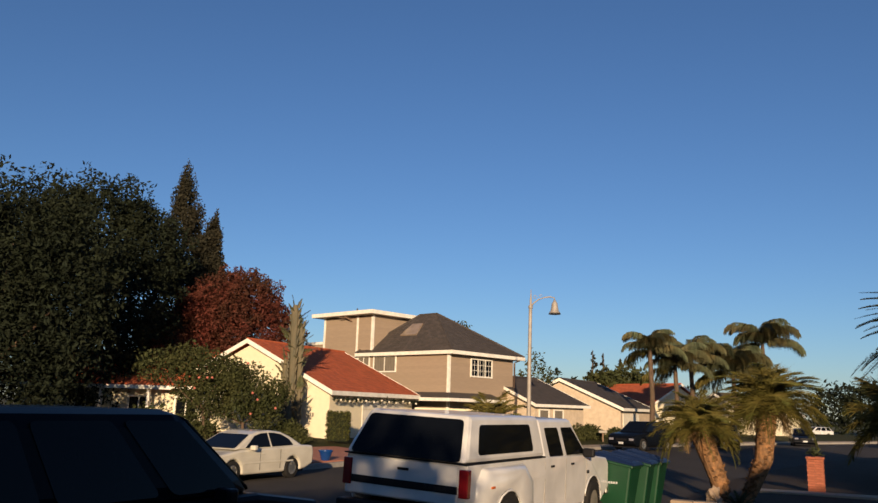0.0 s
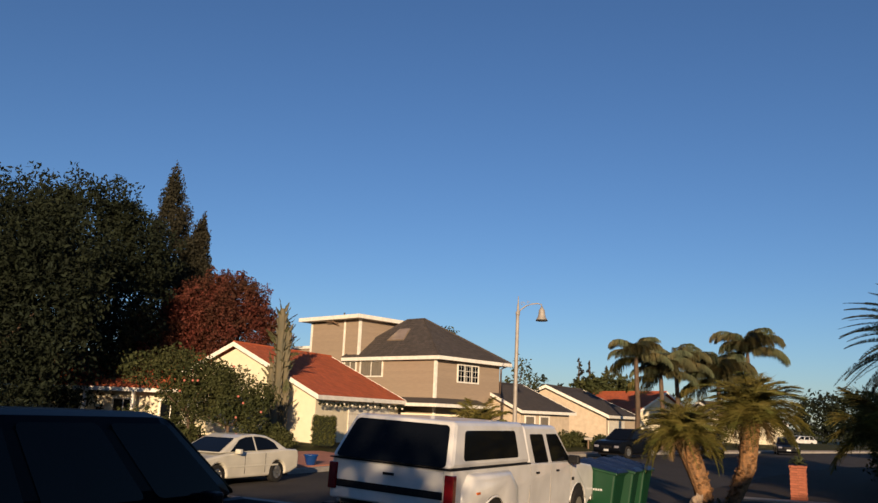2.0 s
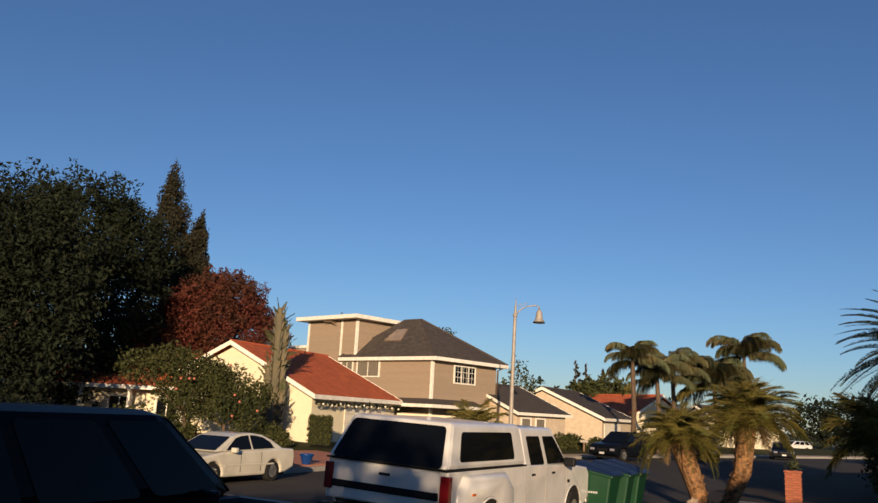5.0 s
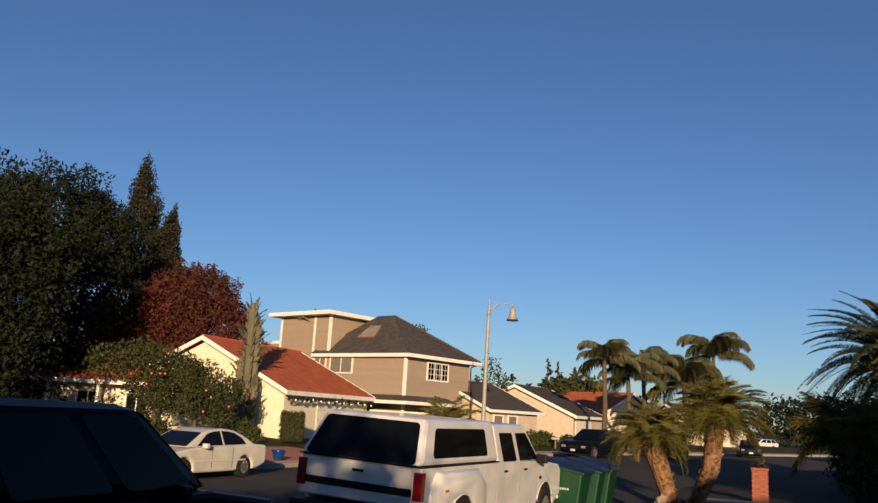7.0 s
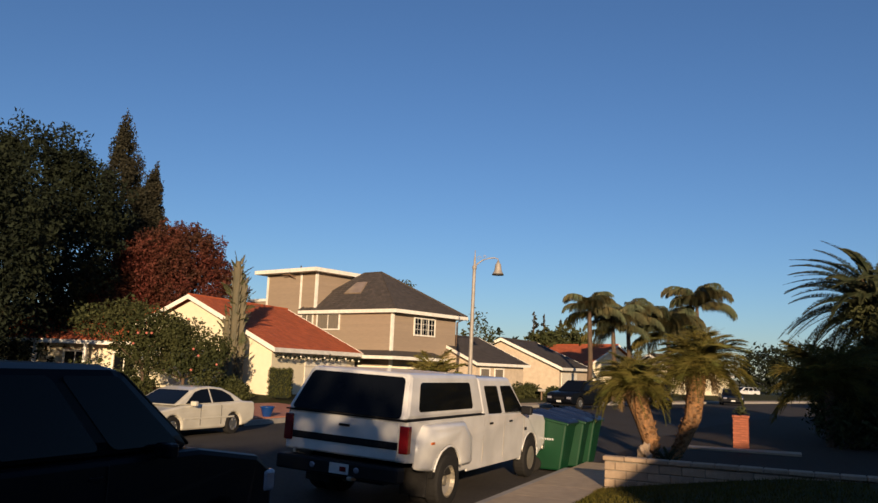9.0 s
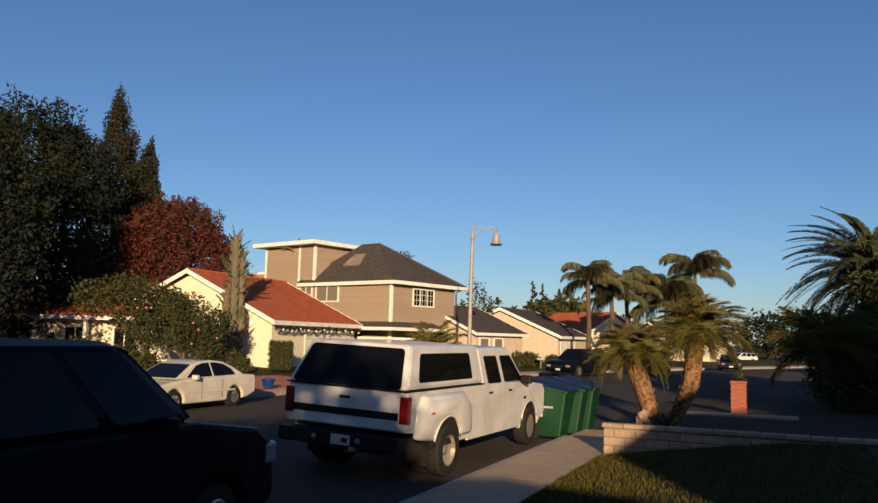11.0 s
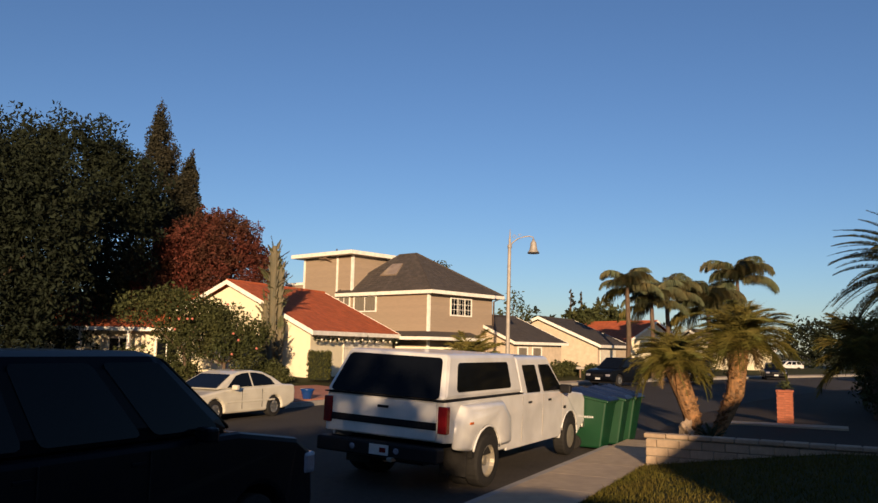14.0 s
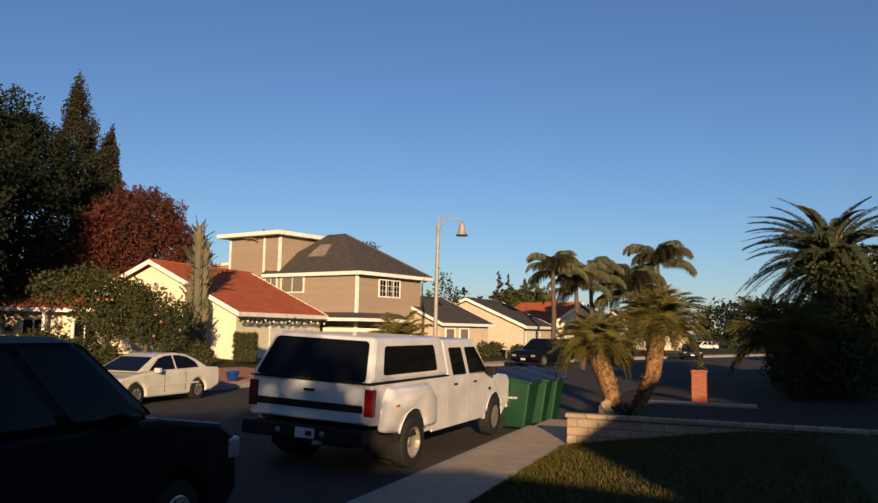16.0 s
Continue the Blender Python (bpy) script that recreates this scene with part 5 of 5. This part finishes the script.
# small fan palms in front of the tall house
fan = [frond_mesh("frond", 2.1, d, 0.62, 64, M["frond"], 0.028, 0.4, 0.3, 60 + i, 0.25) for i, d in enumerate((0.6, 0.9))]
palm("garden_palm", (3.2, 44.5, 0.5), "low feathery palm in front of the two-storey house", [(0, 0, 0), (0, 0, 0.9)], [0.16, 0.16], fan, 24, 22, 86, 61, boots=False)
palm("garden_palm", (1.4, 45.0, 0.5), "low dark garden palm beside the drive", [(0, 0, 0), (0, 0, 0.5)], [0.14, 0.14], fan, 26, 0, 60, 62, boots=False, spread=0.75)
palm("garden_palm", (4.9, 45.5, 0.5), "low drooping garden palm by the corner of the house", [(0, 0, 0), (0, 0, 0.4)], [0.14, 0.14], fan, 26, 0, 60, 63, boots=False, spread=0.7)

palm("garden_palm", (15.5, 26.2, 0.15), "low olive-green palm in front of dark shrubs", [(0, 0, -0.2), (0, 0, 2.0)], [0.16, 0.15], fan, 38, -15, 80, 64, boots=False)
for p, sd, lab in (((7.9, 64.0, 0.0), 66, "thin open tree whose top shows past the tall house"), ((2.0, 66.0, 0.0), 67, "open tree whose top shows above the hip roof")):
    tp = 6.9 if sd == 66 else 9.3
    tree("garden_tree", p, lab, [((0, 0, tp - 0.8), (0.9, 0.9, 1.1)), ((0.8, 0, tp - 1.9), (0.9, 0.9, 0.9)), ((-0.9, 0, tp - 2.2), (0.9, 0.9, 0.9))], 420, 0.17, M["leaf"], 0.10, sd, 0.2, 0.2)

# queen palms down the street
def plume_mesh(el, length, turn, mat, seed):
    """A feather leaf that rises at an angle, arches over and lets its long leaflets hang straight down."""
    g = np.random.default_rng(seed)
    v, f, p, rib = [], [], Vector((0, 0, 0)), []
    for i in range(25):
        a = radians(el) - turn * (i / 24) ** 1.25
        d = Vector((math.cos(a), 0, math.sin(a)))
        rib.append((p.copy(), d))
        p = p + d * length / 24
    for i in range(24):
        (a, d), (b, _) = rib[i], rib[i + 1]
        k, w = len(v), 0.05 * (1 - 0.85 * i / 24)
        v += [a + Vector((0, -w, 0)), a + Vector((0, w, 0)), b + Vector((0, w, 0)), b + Vector((0, -w, 0)), a - Vector((0, 0, w)), b - Vector((0, 0, w))]
        f += [(k, k + 1, k + 2, k + 3), (k, k + 3, k + 5, k + 4), (k + 1, k + 4, k + 5, k + 2)]
    for i in range(230):
        q = 0.10 + 0.90 * i / 229
        n = min(int(q * 24), 23)
        o, d = rib[n][0].lerp(rib[n + 1][0], q * 24 - n), rib[n][1]
        ll = 1.15 * math.sin(math.pi * min(1, 0.16 + q * 0.76)) ** 0.6 * g.uniform(0.75, 1.1)
        sgn = 1 if i % 2 else -1
        out = Vector((d.x * 0.3 + g.normal(0, 0.10), sgn * (0.45 + g.normal(0, 0.12)), 0.10))
        mid = o + out * ll * 0.45
        tip = mid + Vector((out.x * 0.5, out.y * 0.35, -0.85)) * ll * 0.7
        k, w = len(v), Vector((0.024, 0, 0.008))
        v += [o - w, o + w, mid + w, mid - w, tip]
        f += [(k, k + 1, k + 2, k + 3), (k + 3, k + 2, k + 4)]
    me = bpy.data.meshes.new("frond")
    me.from_pydata([tuple(q) for q in v], [], f)
    me.materials.append(mat)
    return me


PLUMES = [plume_mesh(el, 3.1, turn, M["frond" if i in (3, 6) else "frond_queen"], 70 + i) for i, (el, turn) in enumerate(((86, 2.3), (74, 2.4), (64, 2.3), (52, 2.2), (40, 1.9), (24, 1.6), (4, 1.2), (68, 2.7)))]


def queen_palm(x, y, h, cnt, sp, seed, label):
    t = thing("queen_palm", pose(x, y, 0), label, "palm tree", "palms")
    g = np.random.default_rng(seed)
    bm = bmesh.new()
    tube(bm, [(0, 0, -0.2), (0.1, 0, h * 0.5), (0, 0, h - 0.9), (0, 0, h)], [0.22, 0.18, 0.17, 0.11], 10)
    part("trunk", bm, M["bark"], t)
    for i in range(cnt):
        share("frond", PLUMES[i % 8], t, pose(0, 0, h - 0.04 * (i % 8), 0, 0, i * 137.5 + g.normal(0, 10)) @ Matrix.Scale(sp * g.uniform(0.85, 1.1), 4))


queen_palm(16.2, 60.0, 7.3, 24, 0.98, 81, "tall queen palm with drooping feathery fronds")
queen_palm(28.7, 69.4, 8.9, 29, 1.25, 82, "tallest queen palm with a full drooping head")
queen_palm(21.2, 66.0, 7.1, 28, 1.12, 83, "dark queen palm between two taller ones")
queen_palm(19.0, 63.0, 6.2, 28, 1.05, 84, "slender queen palm with a ragged head")
queen_palm(25.4, 67.8, 6.3, 42, 1.35, 85, "dense low queen palm below the tallest one")

# canary palm at the edge of the next yard
cf = [frond_mesh("frond", 3.5, d, 0.33, 120, M["frond_dark"], 0.034, 1.3, 0.0, 90 + i, 0.10) for i, d in enumerate((1.0, 1.35, 0.75))]
canary = palm("canary_palm", (18.65, 28.2, 0.6), "large canary date palm with a thick trunk and long arching fronds", [(0, 0, -0.2), (0, 0, 2.0), (0, 0, 4.3)], [0.55, 0.48, 0.5], cf, 116, -34, 88, 91)
bm = bmesh.new()
for k in range(60):
    a, z = k * 2.4, 3.9 + 1.15 * k / 60
    o, r = Vector((math.cos(a), math.sin(a), 0)), 0.52 * (1 - 0.5 * k / 60)
    tube(bm, [o * r + Vector((0, 0, z)), o * (r + 0.20) + Vector((0, 0, z + 0.28)), o * (r + 0.42) + Vector((0, 0, z + 0.70))], [0.07, 0.05, 0.02], 5)
part("leaf_base", bm, M["frond_dry"], canary, "orange-brown leaf bases in the heart of the crown")

# shrubs and trees of the near side and of the distance
for i, (p, blobs, cnt, sz, mt, lab) in enumerate((
    ((19.0, 27.0, 0.2), [((0, 0, 1.7), (1.8, 1.5, 1.8)), ((1.4, 0, 2.6), (1.9, 1.5, 2.0)), ((3.6, 0, 3.3), (2.4, 1.6, 2.9)), ((0.2, 0.6, 3.6), (1.6, 1.2, 1.5)), ((-0.9, 0.6, 2.6), (1.2, 1.0, 1.2)), ((-1.6, 0.4, 1.1), (1.3, 1.2, 1.2)), ((-2.2, 0.8, 1.0), (1.0, 1.0, 1.0)), ((-1.2, -0.6, 3.9), (1.5, 1.0, 1.2)), ((0.5, -0.6, 4.2), (1.5, 1.0, 1.2)), ((3.2, 0, 5.4), (1.8, 1.4, 1.6)), ((5.4, 0, 5.8), (2.0, 1.4, 1.8)), ((-3.0, -1.4, 0.8), (1.2, 1.0, 1.0)), ((-1.6, -1.6, 1.2), (1.2, 1.0, 1.3))], 30000, 0.11, "leaf", "dense dark green shrubbery below the large palm"),
    ((20.4, 33.0, 0.2), [((0, 0, 1.7), (1.8, 1.5, 1.7)), ((2.4, 0, 1.9), (2.0, 1.6, 1.9)), ((5.0, 0, 2.2), (2.0, 1.6, 2.2))], 12000, 0.12, "leaf", "dense green shrubs along the next yard"),
    ((38.2, 62.0, 0.0), [((0, 0, 1.1), (2.0, 1.6, 1.1)), ((3.5, 0, 1.5), (2.4, 2, 1.5)), ((7.5, 0, 1.9), (3, 2, 1.9))], 9000, 0.2, "leaf", "rounded green hedge beside the far street"),
    ((60, 120, 0.0), [((i * 5.0, 0, 4.0), (4.5, 3, 3.6 + (i % 3) * 0.5)) for i in range(9)], 14000, 0.4, "leaf_shaded", "row of dark street trees in the distance"),
    ((10, 110, 0.0), [((i * 6.0, 0, 3.0), (5, 3, 3.0 + (i % 2))) for i in range(5)], 9000, 0.4, "leaf_shaded", "dark trees behind the roofs"),
)):
    t = thing("shrubbery" if i < 3 else "tree_row", pose(*p), lab, "shrubs" if i < 3 else "trees", kind="stuff" if i > 2 else "")
    leaves("foliage", blobs, cnt, sz, M[mt], t, 100 + i, 0.35, 0.15)


def conifer(p, h, r, seed):
    t = thing("conifer", pose(*p), "distant dark pointed conifer behind the roofs", "tree", "distant conifers")
    bm = bmesh.new()
    tube(bm, [(0, 0, 0), (0, 0, h)], [0.3, 0.03], 6)
    part("trunk", bm, M["bark"], t)
    gg = np.random.default_rng(700 + seed)
    blobs = []
    for i in range(70):
        q = i / 69
        a, k = gg.uniform(0, math.tau), r * (1 - q) ** 0.8 * gg.uniform(0.2, 1.0)
        blobs.append(((k * math.cos(a), k * math.sin(a), h * (0.15 + 0.83 * q) - 0.25 * k), (0.10 + 0.30 * k, 0.10 + 0.30 * k, 0.10 + 0.07 * k)))
    leaves("crown", blobs, 5200, 0.12, M["leaf_olive"], t, seed, 0.2)


for x, y, h, r, sd in ((18.7, 95, 9.6, 1.9, 1), (20.2, 96, 9.4, 1.7, 2), (22.5, 97, 8.9, 1.6, 3), (20, 98, 6.5, 3.0, 4)):
    conifer((x, y, 0), h, r, sd)

tree("broadleaf_tree", (21.8, 92.0, 0.7), "rounded dark tree behind the beige roof", [((0, 0, 4.2), (3.0, 2.5, 2.6)), ((-2.4, 0, 4.4), (2.2, 2, 2.0)), ((2.2, 0, 3.6), (2.2, 2, 2.0))], 7000, 0.3, M["leaf"], 0.2, 55)

# mailbox by the far pavement
mail = thing("mailbox", pose(11.9, 57.0, -0.15), "pale roadside mailbox on a post", "mailbox")
bm = bmesh.new()
box(bm, -0.05, 0.05, -0.05, 0.05, -0.2, 1.0)
part("post", bm, M["wood"], mail)
bm = bmesh.new()
box(bm, -0.30, 0.30, -0.10, 0.10, 1.0, 1.18)
part("box", bm, M["lamp_grey"], mail, bevel=0.04)

def unseen_shade_house(y0, y1, eave, ridge, label):
    """An unseen house added to cast shade; its roofline follows (x, height) pairs along its ridge."""
    x0, x1 = ridge[0][0], ridge[-1][0]
    h = thing("house", pose(0, 0, 0), label, "house")
    bm = bmesh.new()
    box(bm, x0 + 0.02, x1 - 0.02, y0 + 0.4, y1 - 0.4, -0.1, eave)
    part("wall", bm, M["stucco_cream"], h)
    bm = bmesh.new()
    ym = (y0 + y1) / 2
    rows = [[bm.verts.new(p) for p in ((x, y0, eave), (x, ym, z), (x, y1, eave))] for x, z in ridge]
    for a, b in zip(rows, rows[1:]):
        for k in range(3):
            bm.faces.new((a[k], a[(k + 1) % 3], b[(k + 1) % 3], b[k]))
    bm.faces.new(rows[0])
    bm.faces.new(rows[-1][::-1])
    part("roof", bm, M["roof_dark"], h)


# added out of view: ridge heights set the shadow edges on lawn, wall and road
unseen_shade_house(-12.0, -2.0, 2.8, [(-34.0, 5.0), (-2.6, 5.0), (-1.4, 4.5)], "unseen plain house added behind the viewer to cast shade")
unseen_shade_house(-12.0, -2.2, 2.7, [(-1.4, 4.3), (1.25, 4.3), (3.1, 3.85)], "unseen low block added behind the viewer to cast shade")
unseen_shade_house(-12.0, -2.0, 2.7, [(3.1, 3.85), (3.42, 4.6), (3.55, 4.82), (4.3, 5.38), (7.0, 6.85), (26.0, 6.9)], "unseen block with a rising roofline added behind the viewer to cast shade")

# tall unseen trees behind those houses, added to shade both ends of the view
for i, (x, y, h, r) in enumerate(((-28, -20, 27, 5), (-37, -22, 28, 6), (-47, -20, 27, 6), (-57, -18, 26, 6), (14.8, -20, 13.5, 4.5), (22.8, -20, 14.5, 5), (29.5, -20, 15, 5))):
    t = thing("unseen_shade_tree", pose(x, y, 0), "unseen tall dense tree added behind the viewer to cast shade", "tree", "trees behind the viewer")
    bm = bmesh.new()
    tube(bm, [(0, 0, -0.2), (0, 0, h * 0.6)], [0.4, 0.2], 8)
    part("trunk", bm, M["bark"], t)
    leaves("crown", [((0, 0, h * q), (r * w, r * w, h * 0.2)) for q, w in ((0.3, 0.8), (0.5, 1.0), (0.68, 0.95), (0.84, 0.65))], 5000, 0.55, M["leaf_shaded"], t, 300 + i, 0.2)

# unseen tree, added so its thin crown throws dappled shade on the pickup's rear
t = thing("garden_tree", pose(-2.7, -13.5, 0), "unseen open-crowned tree added behind the viewer to dapple the pickup's rear", "tree")
bm = bmesh.new()
tube(bm, [(0, 0, -0.2), (0, 0, 5.5)], [0.16, 0.08], 8)
part("trunk", bm, M["bark"], t)
leaves("crown", [((0, 0, 6.6), (2.3, 1.6, 1.3)), ((-2.6, 0, 6.3), (1.6, 1.4, 1.0)), ((1.5, 0, 6.1), (1.0, 1.2, 0.8))], 2400, 0.20, M["leaf"], t, 350, 0.1)
